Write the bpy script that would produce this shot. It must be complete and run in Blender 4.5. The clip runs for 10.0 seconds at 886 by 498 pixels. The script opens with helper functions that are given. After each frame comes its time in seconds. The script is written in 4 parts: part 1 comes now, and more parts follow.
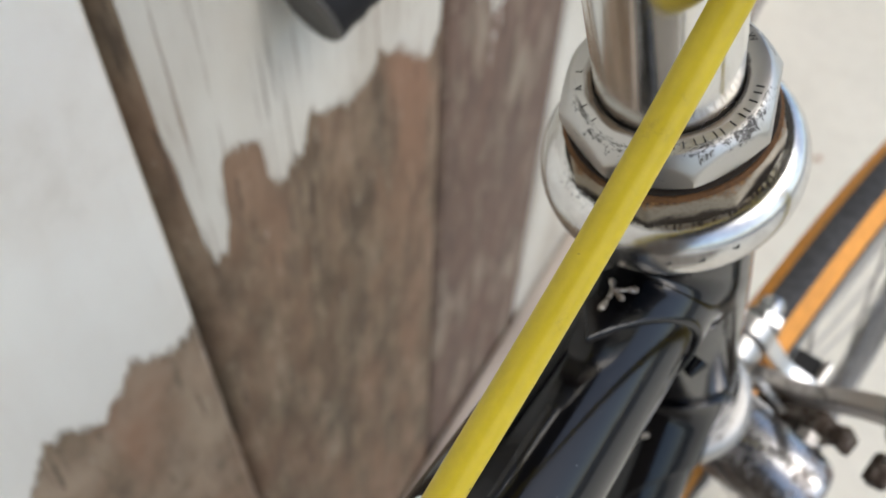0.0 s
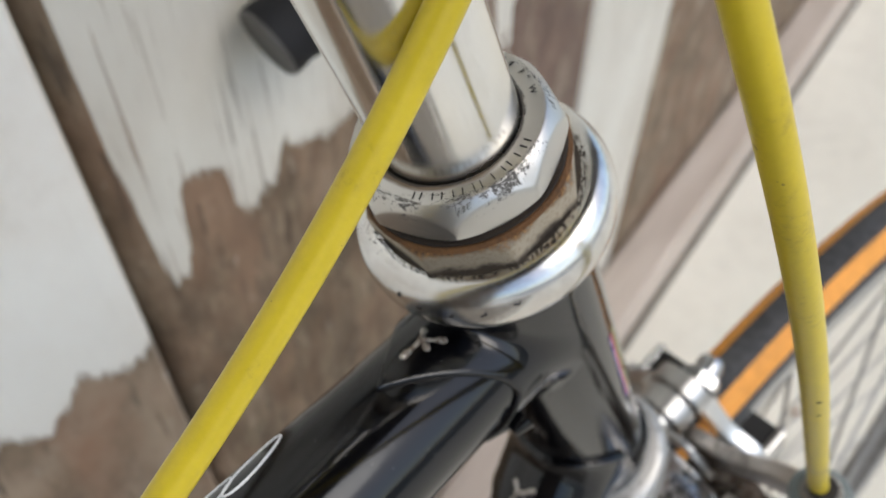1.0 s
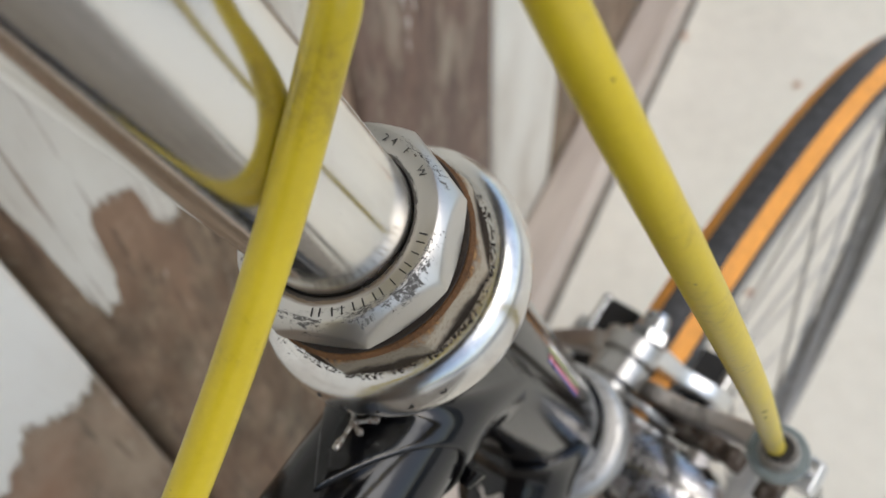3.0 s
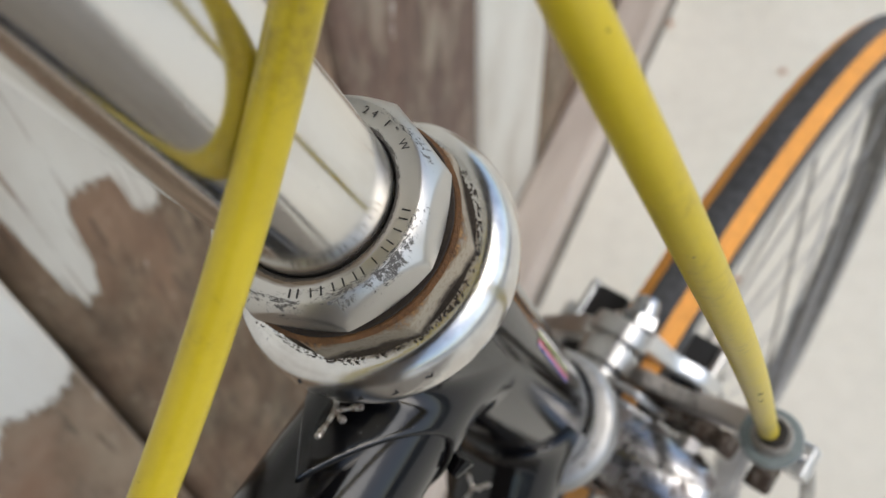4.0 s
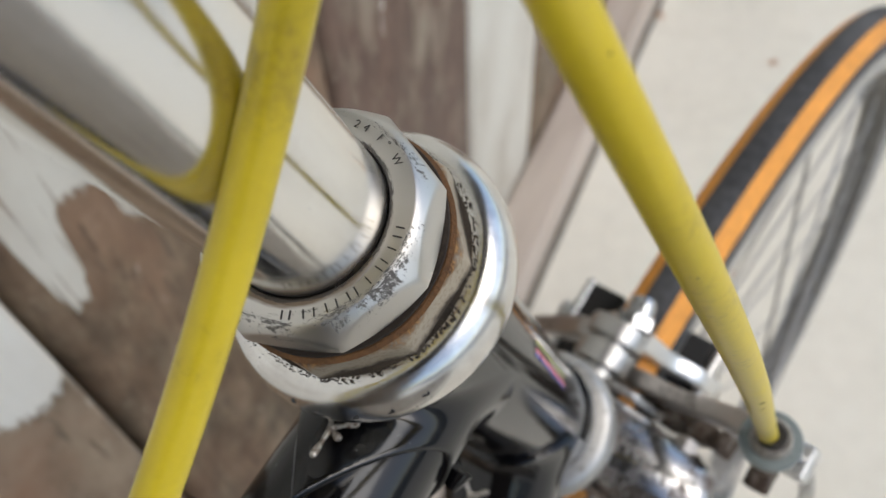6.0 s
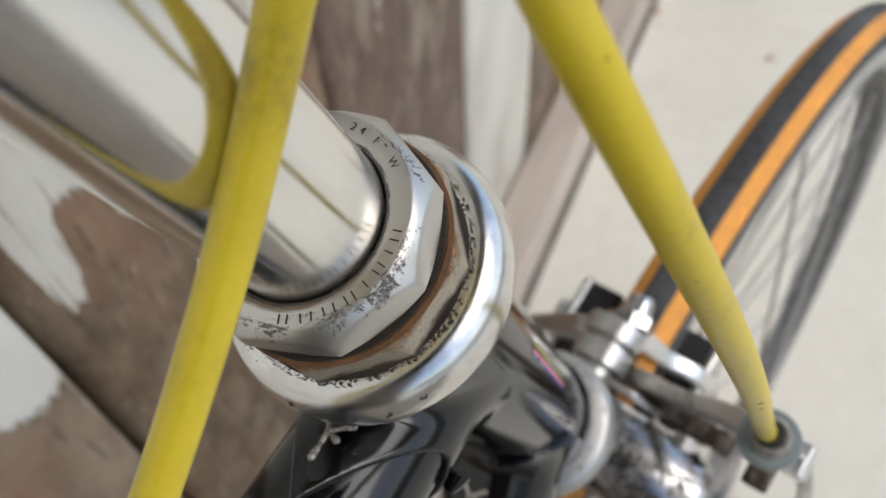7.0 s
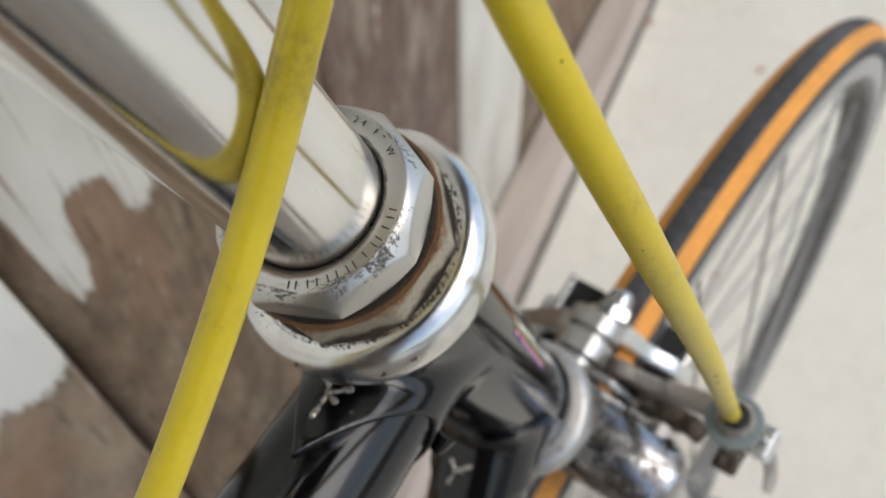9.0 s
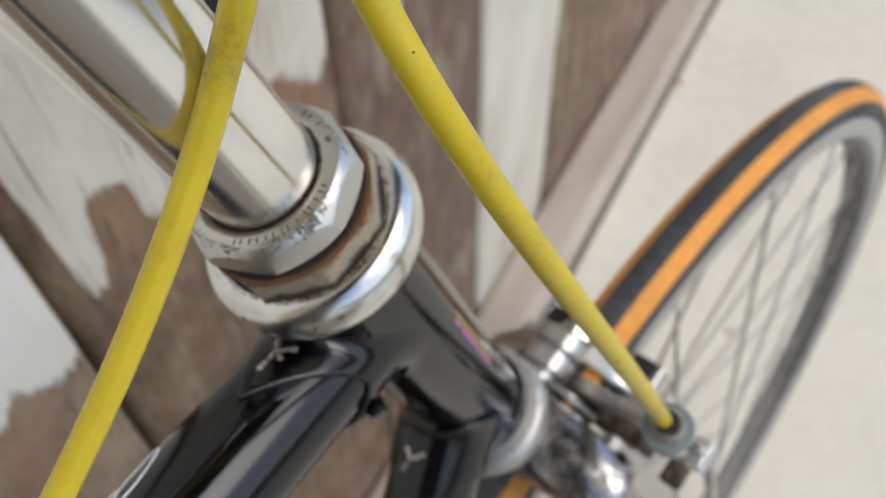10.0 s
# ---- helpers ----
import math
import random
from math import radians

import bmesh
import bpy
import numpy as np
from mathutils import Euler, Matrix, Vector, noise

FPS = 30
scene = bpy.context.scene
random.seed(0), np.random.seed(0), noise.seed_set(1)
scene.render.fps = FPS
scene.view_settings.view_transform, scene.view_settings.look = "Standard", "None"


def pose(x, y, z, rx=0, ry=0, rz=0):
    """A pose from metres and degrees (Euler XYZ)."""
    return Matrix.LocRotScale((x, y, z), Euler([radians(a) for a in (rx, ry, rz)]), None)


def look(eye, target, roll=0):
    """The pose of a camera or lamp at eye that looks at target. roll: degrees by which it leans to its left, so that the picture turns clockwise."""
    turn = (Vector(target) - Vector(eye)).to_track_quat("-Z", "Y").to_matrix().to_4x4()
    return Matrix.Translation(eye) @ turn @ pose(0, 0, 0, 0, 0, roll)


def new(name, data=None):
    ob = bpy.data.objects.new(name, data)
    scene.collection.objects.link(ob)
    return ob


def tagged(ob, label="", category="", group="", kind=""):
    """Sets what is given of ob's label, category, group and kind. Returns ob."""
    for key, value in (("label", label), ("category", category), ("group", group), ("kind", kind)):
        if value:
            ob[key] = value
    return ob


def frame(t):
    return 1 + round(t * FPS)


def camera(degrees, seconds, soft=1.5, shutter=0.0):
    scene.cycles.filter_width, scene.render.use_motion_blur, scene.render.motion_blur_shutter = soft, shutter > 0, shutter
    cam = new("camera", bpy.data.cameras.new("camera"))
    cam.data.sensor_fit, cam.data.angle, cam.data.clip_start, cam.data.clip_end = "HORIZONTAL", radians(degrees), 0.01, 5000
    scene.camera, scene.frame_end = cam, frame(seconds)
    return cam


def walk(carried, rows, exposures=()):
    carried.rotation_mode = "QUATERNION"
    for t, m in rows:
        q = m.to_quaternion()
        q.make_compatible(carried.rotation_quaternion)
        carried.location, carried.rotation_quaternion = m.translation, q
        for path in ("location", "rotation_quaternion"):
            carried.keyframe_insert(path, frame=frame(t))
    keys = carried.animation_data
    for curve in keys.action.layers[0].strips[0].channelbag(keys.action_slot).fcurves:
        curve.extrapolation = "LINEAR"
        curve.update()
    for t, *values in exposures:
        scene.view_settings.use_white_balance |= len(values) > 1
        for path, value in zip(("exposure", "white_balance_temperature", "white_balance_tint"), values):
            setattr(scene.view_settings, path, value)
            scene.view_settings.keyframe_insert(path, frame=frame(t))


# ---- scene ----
cam = camera(55.4, 10.0)
cam.data.dof.use_dof, cam.data.dof.focus_distance, cam.data.dof.aperture_fstop = True, 0.108, 22.0
PATH = [
    (0, (0.01852, -0.10683, 0.91850), (-0.26681, 0.44879, 0.13756), 2.89),
    (0.2, (0.02482, -0.10149, 0.91208), (-0.30611, 0.45251, 0.14817), 1.93),
    (0.5, (0.04080, -0.08954, 0.91269), (-0.32525, 0.45339, 0.15689), 0.72),
    (0.7, (0.04802, -0.08373, 0.91582), (-0.32323, 0.45410, 0.15891), 0.44),
    (1, (0.05575, -0.08034, 0.91900), (-0.31180, 0.45976, 0.16190), 0.85),
    (1.2, (0.05709, -0.07908, 0.91752), (-0.30449, 0.46226, 0.15843), 1.12),
    (1.5, (0.05835, -0.07644, 0.91690), (-0.29297, 0.46533, 0.15332), 1.06),
    (1.8, (0.06060, -0.07313, 0.91314), (-0.28042, 0.46588, 0.14296), 0.32),
    (2, (0.05860, -0.07058, 0.91457), (-0.27362, 0.46472, 0.13799), -0.66),
    (2.2, (0.05703, -0.06856, 0.91701), (-0.26522, 0.46149, 0.13266), -1.91),
    (2.5, (0.05111, -0.05695, 0.92823), (-0.25337, 0.45825, 0.12707), -3.89),
    (2.7, (0.04938, -0.05674, 0.92883), (-0.24372, 0.45088, 0.11864), -4.57),
    (3, (0.04833, -0.05459, 0.92804), (-0.22973, 0.44674, 0.10868), -4.38),
    (3.2, (0.04979, -0.05547, 0.92507), (-0.22172, 0.44589, 0.10354), -3.96),
    (4.5, (0.04624, -0.05105, 0.92230), (-0.21173, 0.44707, 0.09446), -3.93),
    (5, (0.04596, -0.05023, 0.92223), (-0.21046, 0.44702, 0.09338), -4.10),
    (5.5, (0.04591, -0.04996, 0.92189), (-0.20745, 0.44771, 0.09235), -3.89),
    (7, (0.04545, -0.04873, 0.92201), (-0.20114, 0.44722, 0.08941), -3.85),
    (7.5, (0.04548, -0.04883, 0.92201), (-0.19932, 0.44733, 0.08900), -3.75),
    (8, (0.04579, -0.04940, 0.92194), (-0.19757, 0.44580, 0.08794), -3.27),
    (8.3, (0.04779, -0.05144, 0.92746), (-0.19470, 0.44300, 0.09276), -2.64),
    (8.5, (0.04861, -0.05372, 0.92929), (-0.19335, 0.44276, 0.09564), -2.50),
    (8.7, (0.04883, -0.05343, 0.93152), (-0.19153, 0.44471, 0.09840), -2.21),
    (9, (0.05135, -0.05965, 0.93303), (-0.19097, 0.44521, 0.10454), -2.30),
    (9.2, (0.05610, -0.06132, 0.93534), (-0.18938, 0.45028, 0.11193), -2.10),
    (9.5, (0.06667, -0.06725, 0.93664), (-0.19103, 0.45803, 0.12567), -2.15),
    (9.7, (0.07190, -0.07145, 0.93733), (-0.19505, 0.45999, 0.13340), -1.78),
    (10, (0.07954, -0.07319, 0.94544), (-0.21860, 0.45794, 0.15233), -1.81),
]
EXPOSURE, KELVIN, TINT = 0.40, 6400, 8
walk(cam, [(t, look(eye, target, roll)) for t, eye, target, roll in PATH], [(0, EXPOSURE + 0.06, KELVIN, TINT), (0.5, EXPOSURE + 0.06, KELVIN, TINT), (1.5, EXPOSURE, KELVIN, TINT), (4.5, EXPOSURE - 0.06, KELVIN, TINT), (10, EXPOSURE - 0.06, KELVIN, TINT)])

# ---- light: bright hazy daylight from the open side ----
world = bpy.data.worlds.new("daylight")
scene.world = world
world.use_nodes = True
sky = world.node_tree.nodes.new("ShaderNodeTexSky")
sky.sky_type, sky.sun_disc = "NISHITA", False
SUN_HEIGHT, SUN_TURN = radians(54), radians(84)
sky.sun_elevation, sky.sun_rotation = SUN_HEIGHT, SUN_TURN
sky.air_density, sky.dust_density, sky.ozone_density = 1.0, 2.2, 1.0
back = world.node_tree.nodes["Background"]
back.inputs["Strength"].default_value = 0.15
world.node_tree.links.new(sky.outputs[0], back.inputs["Color"])
sun = new("sun", bpy.data.lights.new("sun", "SUN"))
sun.data.energy, sun.data.angle, sun.data.color = 0.9, radians(45), (1.0, 0.97, 0.93)
SUN_FROM = Vector((math.sin(SUN_TURN) * math.cos(SUN_HEIGHT), math.cos(SUN_TURN) * math.cos(SUN_HEIGHT), math.sin(SUN_HEIGHT)))
sun.matrix_world = look(SUN_FROM * 5, (0, 0, 0))


# ---- materials ----
class Nodes:
    """Short hand for a node tree."""

    def __init__(self, name):
        self.material = bpy.data.materials.new(name)
        self.material.use_nodes = True
        self.tree = self.material.node_tree
        self.shader = self.tree.nodes["Principled BSDF"]

    def put(self, kind, links=None, **values):
        node = self.tree.nodes.new(kind)
        for key, value in values.items():
            if key == "operation":
                node.operation = value
            elif key == "data_type":
                node.data_type = value
            elif key == "blend":
                node.blend_type = value
        for key, value in (links or {}).items():
            self.join(value, node.inputs[key])
        return node

    def join(self, value, socket):
        if isinstance(value, bpy.types.NodeSocket):
            self.tree.links.new(value, socket)
        else:
            socket.default_value = value

    def math(self, operation, a, b=0.0, c=0.0):
        return self.put("ShaderNodeMath", {0: a, 1: b, 2: c}, operation=operation).outputs[0]

    def place(self, scale=(1, 1, 1), shift=(0, 0, 0)):
        where = self.put("ShaderNodeTexCoord").outputs["Object"]
        return self.put("ShaderNodeMapping", {"Vector": where, "Scale": scale, "Location": shift}).outputs[0]

    def noise(self, vector, scale, detail=4.0, rough=0.6):
        return self.put("ShaderNodeTexNoise", {"Vector": vector, "Scale": scale, "Detail": detail, "Roughness": rough}).outputs["Fac"]

    def ramp(self, value, stops, smooth="LINEAR"):
        node = self.put("ShaderNodeValToRGB", {"Fac": value})
        node.color_ramp.interpolation = smooth
        band = node.color_ramp.elements
        while len(band) < len(stops):
            band.new(0.5)
        for spot, (at, colour) in zip(band, stops):
            spot.position = at
            spot.color = (*colour, 1) if isinstance(colour, tuple) else (colour, colour, colour, 1)
        return node.outputs["Color"]

    def mix(self, fac, a, b, blend="MIX"):
        node = self.put("ShaderNodeMix", data_type="RGBA", blend=blend)
        for value, socket in ((fac, node.inputs["Factor"]), (a, node.inputs[6]), (b, node.inputs[7])):
            self.join((*value, 1) if isinstance(value, tuple) and len(value) == 3 else value, socket)
        return node.outputs[2]

    def bump(self, height, strength, distance):
        return self.put("ShaderNodeBump", {"Height": height, "Strength": strength, "Distance": distance}).outputs[0]

    def finish(self, colour, roughness=0.5, metal=0.0, normal=None, coat=0.0, specular=0.5):
        s = self.shader.inputs
        self.join((*colour, 1) if isinstance(colour, tuple) else colour, s["Base Color"])
        self.join(roughness, s["Roughness"])
        self.join(metal, s["Metallic"])
        s["Coat Weight"].default_value = coat
        s["Coat Roughness"].default_value = 0.04
        s["Specular IOR Level"].default_value = specular
        if normal is not None:
            self.join(normal, s["Normal"])
        return self.material


def metal(name, colour, rough, stain=0.0, stain_colour=(0.05, 0.03, 0.02), scale=900.0, cover=0.62):
    n = Nodes(name)
    at = n.place()
    grime = n.noise(at, scale, 6, 0.7)
    broad = n.noise(at, scale / 9, 3, 0.5)
    mask = n.ramp(n.math("ADD", n.math("MULTIPLY", grime, 0.6), n.math("MULTIPLY", broad, 0.4)), [(cover - 0.05, 0.0), (cover + 0.03, 1.0)])
    mask = n.math("MULTIPLY", mask, stain)
    tone = n.mix(mask, colour, stain_colour)
    roughness = n.math("ADD", n.math("MULTIPLY", grime, rough * 0.5), n.math("MULTIPLY_ADD", mask, 0.5, rough * 0.7))
    bare = n.math("SUBTRACT", 1.0, mask)
    return n.finish(tone, roughness, bare, n.bump(grime, 0.03, 0.0002))


def gloss(name, colour, rough=0.12, coat=1.0, wear=(0.12, 0.12, 0.13)):
    n = Nodes(name)
    at = n.place()
    dust, smear = n.noise(at, 1300, 5, 0.75), n.noise(at, 70, 4, 0.6)
    mask = n.ramp(n.math("ADD", n.math("MULTIPLY", dust, 0.75), n.math("MULTIPLY", smear, 0.25)), [(0.655, 0.0), (0.70, 0.8)])
    fleck = n.ramp(n.noise(n.place((1, 1, 1), (2, 6, 4)), 1900, 2, 0.5), [(0.745, 0.0), (0.785, 1.0)])
    ripple = n.math("ADD", smear, n.math("MULTIPLY", n.noise(n.place((1, 1, 1), (5, 1, 3)), 520, 5, 0.7), 0.24))
    return n.finish(n.mix(fleck, n.mix(mask, colour, wear), (0.24, 0.24, 0.23)), n.math("ADD", n.math("MULTIPLY_ADD", smear, 0.10, rough - 0.03), n.math("MULTIPLY", mask, 0.3)), 0.0, n.bump(ripple, 0.06, 0.0006), coat, 0.55)


def plain(name, colour, rough=0.5, vary=0.25, scale=120.0, bumpy=0.1, specular=0.5):
    n = Nodes(name)
    at = n.place()
    grain = n.noise(at, scale, 6, 0.65)
    broad = n.noise(at, scale / 14, 3, 0.5)
    level = n.math("ADD", n.math("MULTIPLY", grain, 0.5), n.math("MULTIPLY", broad, 0.5))
    low, high = tuple(c * (1 - vary) for c in colour), tuple(min(1, c * (1 + vary)) for c in colour)
    tone = n.ramp(level, [(0.3, low), (0.7, high)])
    return n.finish(tone, n.math("MULTIPLY_ADD", grain, 0.2, rough - 0.1), 0.0, n.bump(grain, bumpy, 0.001), specular=specular)


def board_paint():
    """Weathered boards: old white paint that has peeled off along a ragged line, bare brown wood under it."""
    n = Nodes("peeling_board")
    where = n.put("ShaderNodeTexCoord").outputs["Object"]
    xyz = n.put("ShaderNodeSeparateXYZ", {0: where})
    y, z = xyz.outputs[1], xyz.outputs[2]
    # height of the paint's lower edge along the wall, in two stretches: up to y = 0.1, and beyond it
    near = [(-0.20, 0.60), (-0.074, 0.612), (-0.0651, 0.6234), (-0.0573, 0.6325), (-0.0493, 0.6302), (-0.04, 0.6197), (-0.0326, 0.6127), (-0.0281, 0.617),
            (-0.0201, 0.6228), (-0.0131, 0.630), (-0.0074, 0.6244), (0.0008, 0.6156), (0.0093, 0.611), (0.0144, 0.611), (0.0196, 0.617), (0.0226, 0.623),
            (0.0236, 1.0), (0.0300, 1.0), (0.0325, 0.72), (0.0350, 0.692), (0.0365, 0.668), (0.0385, 0.640), (0.0416, 0.634), (0.0484, 0.633),
            (0.0535, 0.650), (0.0555, 0.672), (0.0585, 0.681), (0.0744, 0.677), (0.0801, 0.670), (0.0812, 0.652), (0.0825, 0.6445), (0.0879, 0.641)]
    far = [(0.1, 0.644), (0.1065, 0.643), (0.110, 0.655), (0.1135, 0.661), (0.1171, 0.659), (0.1268, 0.651), (0.1356, 0.650), (0.1442, 0.644),
           (0.1609, 0.6465), (0.1683, 0.650), (0.1705, 0.661), (0.1755, 0.654), (0.1807, 0.649), (0.1964, 0.641), (0.2049, 0.630), (0.2196, 0.620),
           (0.2309, 0.628), (0.2360, 0.637), (0.240, 1.0), (0.272, 0.76), (0.281, 0.640), (0.292, 0.664), (0.304, 0.576), (0.316, 0.588), (0.324, 0.66), (0.36, 0.76), (0.44, 0.72),
           (0.446, 0.0), (0.624, 0.0), (0.632, 0.70), (0.80, 0.62)]
    low = n.ramp(n.math("MULTIPLY_ADD", y, 1 / 0.3, 0.2 / 0.3), [((v + 0.2) / 0.3, h) for v, h in near])
    high = n.ramp(n.math("MULTIPLY_ADD", y, 1 / 0.7, -0.1 / 0.7), [((v - 0.1) / 0.7, h) for v, h in far])
    line = n.mix(n.math("GREATER_THAN", y, 0.094), low, high)
    fine = n.noise(n.place((1, 330, 110)), 1.0, 6, 0.75)
    coarse = n.noise(n.place((1, 70, 30)), 1.0, 4, 0.6)
    rag = n.math("ADD", n.math("MULTIPLY_ADD", fine, 0.026, -0.013), n.math("MULTIPLY_ADD", coarse, 0.012, -0.006))
    shreds = n.noise(n.place((1, 120, 26), (2, 8, 4)), 1.0, 5, 0.7)
    third = n.ramp(n.math("ADD", y, 0.2), [(0.44, 0.0), (0.46, 0.34), (0.63, 0.34), (0.64, 0.0)])
    rag = n.math("ADD", rag, n.math("MULTIPLY", n.math("SUBTRACT", shreds, 0.53), third))
    over = n.math("SUBTRACT", n.math("ADD", z, rag), line)
    painted = n.ramp(n.math("MULTIPLY_ADD", over, 40.0, 0.5), [(0.40, 0.0), (0.60, 1.0)])
    # splits along the grain, and scraps of paint left lower down
    split = n.noise(n.place((1, 330, 9)), 1.0, 5, 0.6)
    crack = n.ramp(split, [(0.60, 0.0), (0.635, 1.0)])
    scrap = n.noise(n.place((1, 90, 28), (3, 7, 1)), 1.0, 5, 0.7)
    bits = n.ramp(scrap, [(0.685, 0.0), (0.725, 0.7)])
    crack = n.math("MULTIPLY", crack, n.ramp(n.math("ADD", y, 0.2), [(0.22, 0.04), (0.24, 1.0), (0.44, 1.0), (0.46, 0.25)]))
    painted = n.math("MULTIPLY", n.math("MAXIMUM", painted, bits), n.math("MULTIPLY_ADD", crack, -0.72, 1.0))
    streak = n.noise(n.place((1, 190, 10)), 1.0, 6, 0.7)
    blotch = n.noise(n.place((1, 40, 24)), 1.0, 7, 0.66)
    fleck = n.noise(n.place((1, 300, 150), (2, 5, 3)), 1.0, 4, 0.7)
    broad = n.noise(n.place((1, 22, 8)), 1.0, 4, 0.55)
    grain = n.math("ADD", n.math("MULTIPLY", streak, 0.26), n.math("ADD", n.math("MULTIPLY", blotch, 0.66), n.math("MULTIPLY", fleck, 0.08)))
    bare = n.ramp(grain, [(0.36, (0.066, 0.046, 0.028)), (0.47, (0.130, 0.094, 0.058)), (0.56, (0.205, 0.154, 0.100)), (0.66, (0.37, 0.305, 0.215))])
    bare = n.mix(n.ramp(n.noise(n.place((1, 26, 15), (8, 3, 5)), 1.0, 5, 0.6), [(0.42, 0.0), (0.60, 0.55)]), bare, n.mix(blotch, (0.110, 0.068, 0.038), (0.27, 0.175, 0.108)))
    # red primer shows in patches, most of all just below the paint's edge
    primer = n.ramp(n.math("MULTIPLY_ADD", over, 5.0, 0.8), [(0.2, 0.5), (0.75, 1.0)])
    red = n.math("MULTIPLY", n.math("MULTIPLY", n.ramp(broad, [(0.44, 0.0), (0.62, 0.8)]), primer), n.ramp(n.math("ADD", y, 0.2), [(0.223, 1.0), (0.226, 0.55), (0.33, 0.7), (0.38, 1.0)]))
    bare = n.mix(red, bare, (0.27, 0.148, 0.088))
    bare = n.mix(n.math("MULTIPLY", n.ramp(n.noise(n.place((1, 18, 14), (1, 9, 2)), 1.0, 4, 0.6), [(0.40, 0.1), (0.60, 0.75)]), n.ramp(n.math("ADD", y, 0.2), [(0.010, 0.0), (0.020, 1.0), (0.2215, 1.0), (0.2235, 0.0)])), bare, n.mix(blotch, (0.27, 0.195, 0.135), (0.44, 0.35, 0.25)))
    dark = n.ramp(n.math("ADD", y, 0.2), [(0.438, 0.0), (0.442, 0.7), (0.64, 0.7), (0.645, 0.0)])
    bare = n.mix(dark, bare, n.mix(grain, (0.075, 0.048, 0.038), (0.20, 0.135, 0.11)))
    # pale flakes of old paint in the grain, and short dark splits
    flake = n.ramp(n.noise(n.place((1, 150, 46), (6, 2, 9)), 1.0, 5, 0.7), [(0.60, 0.0), (0.70, 0.55)])
    bare = n.mix(flake, bare, (0.37, 0.315, 0.245))
    dint = n.ramp(n.noise(n.place((1, 210, 22), (9, 4, 2)), 1.0, 4, 0.6), [(0.585, 0.0), (0.66, 0.75)])
    bare = n.mix(dint, bare, (0.060, 0.042, 0.027))
    faded = n.math("MULTIPLY", n.ramp(n.noise(n.place((1, 30, 11), (4, 1, 6)), 1.0, 6, 0.62), [(0.50, 0.0), (0.66, 0.55)]), n.ramp(n.math("ADD", y, 0.2), [(0.43, 0.15), (0.45, 1.0)]))
    bare = n.mix(faded, bare, (0.40, 0.35, 0.26))
    dirt = n.ramp(n.noise(n.place((1, 14, 6)), 1.0, 5, 0.6), [(0.3, (0.46, 0.42, 0.345)), (0.45, (0.575, 0.545, 0.47)), (0.65, (0.655, 0.635, 0.56))])
    # first board's paint is lightened, more so upwards, in place of sky light
    dirt = n.mix(n.ramp(n.math("ADD", y, 0.2), [(0.2230, 1.0), (0.2240, 0.0)]), dirt, n.mix(n.ramp(n.math("MULTIPLY_ADD", z, 6.0, -3.6), [(0.0, 0.35), (0.7, 0.85)]), dirt, n.ramp(n.noise(n.place((1, 11, 9), (5, 2, 3)), 1.0, 6, 0.6), [(0.34, (0.68, 0.64, 0.56)), (0.46, (0.82, 0.79, 0.72)), (0.60, (0.87, 0.86, 0.80))])))
    tone = n.mix(painted, bare, dirt)
    # pale line on the first board's rounded edge: wear plus painted-in light
    worn_lit_edge = n.ramp(n.math("MULTIPLY_ADD", n.math("MULTIPLY_ADD", coarse, 0.0012, y), 100.0, -1.5), [(0.42, 0.0), (0.50, 0.85), (0.72, 0.85), (0.78, 0.0)])
    worn_lit_edge = n.math("MULTIPLY", worn_lit_edge, n.ramp(n.math("SUBTRACT", z, 0.1), [(0.50, 0.12), (0.56, 0.9)]))
    tone = n.mix(worn_lit_edge, tone, (0.70, 0.64, 0.54))
    height = n.math("ADD", n.math("MULTIPLY", painted, 0.6), n.math("MULTIPLY", grain, 0.5))
    return n.finish(tone, n.math("MULTIPLY_ADD", painted, -0.25, 0.85), 0.0, n.bump(height, 0.6, 0.0012))


def concrete():
    n = Nodes("pale_concrete")
    at = n.place()
    fine, mid, broad = n.noise(at, 420, 6, 0.7), n.noise(at, 38, 5, 0.6), n.noise(at, 5, 4, 0.5)
    level = n.math("ADD", n.math("MULTIPLY", fine, 0.3), n.math("ADD", n.math("MULTIPLY", mid, 0.35), n.math("MULTIPLY", broad, 0.35)))
    tone = n.ramp(level, [(0.30, (0.54, 0.51, 0.435)), (0.42, (0.71, 0.68, 0.585)), (0.55, (0.77, 0.74, 0.64)), (0.70, (0.80, 0.77, 0.675))])
    return n.finish(tone, 0.9, 0.0, n.bump(n.math("ADD", fine, mid), 0.4, 0.002))


def sill_wood():
    n = Nodes("weathered_sill")
    grain = n.noise(n.place((160, 7, 160)), 1.0, 6, 0.7)
    broad = n.noise(n.place((20, 4, 20)), 1.0, 3, 0.5)
    tone = n.ramp(n.math("ADD", n.math("MULTIPLY", grain, 0.5), n.math("MULTIPLY", broad, 0.5)),
                  [(0.3, (0.40, 0.335, 0.275)), (0.5, (0.53, 0.455, 0.385)), (0.7, (0.63, 0.565, 0.49))])
    return n.finish(tone, 0.85, 0.0, n.bump(grain, 0.5, 0.001))


def polar(n):
    """Distance from the axis, angle round it and height, of a part that is built round its own z axis."""
    xyz = n.put("ShaderNodeSeparateXYZ", {0: n.put("ShaderNodeTexCoord").outputs["Object"]})
    x, y, z = xyz.outputs
    r = n.math("SQRT", n.math("ADD", n.math("MULTIPLY", x, x), n.math("MULTIPLY", y, y)))
    return r, n.math("ARCTAN2", y, x), z


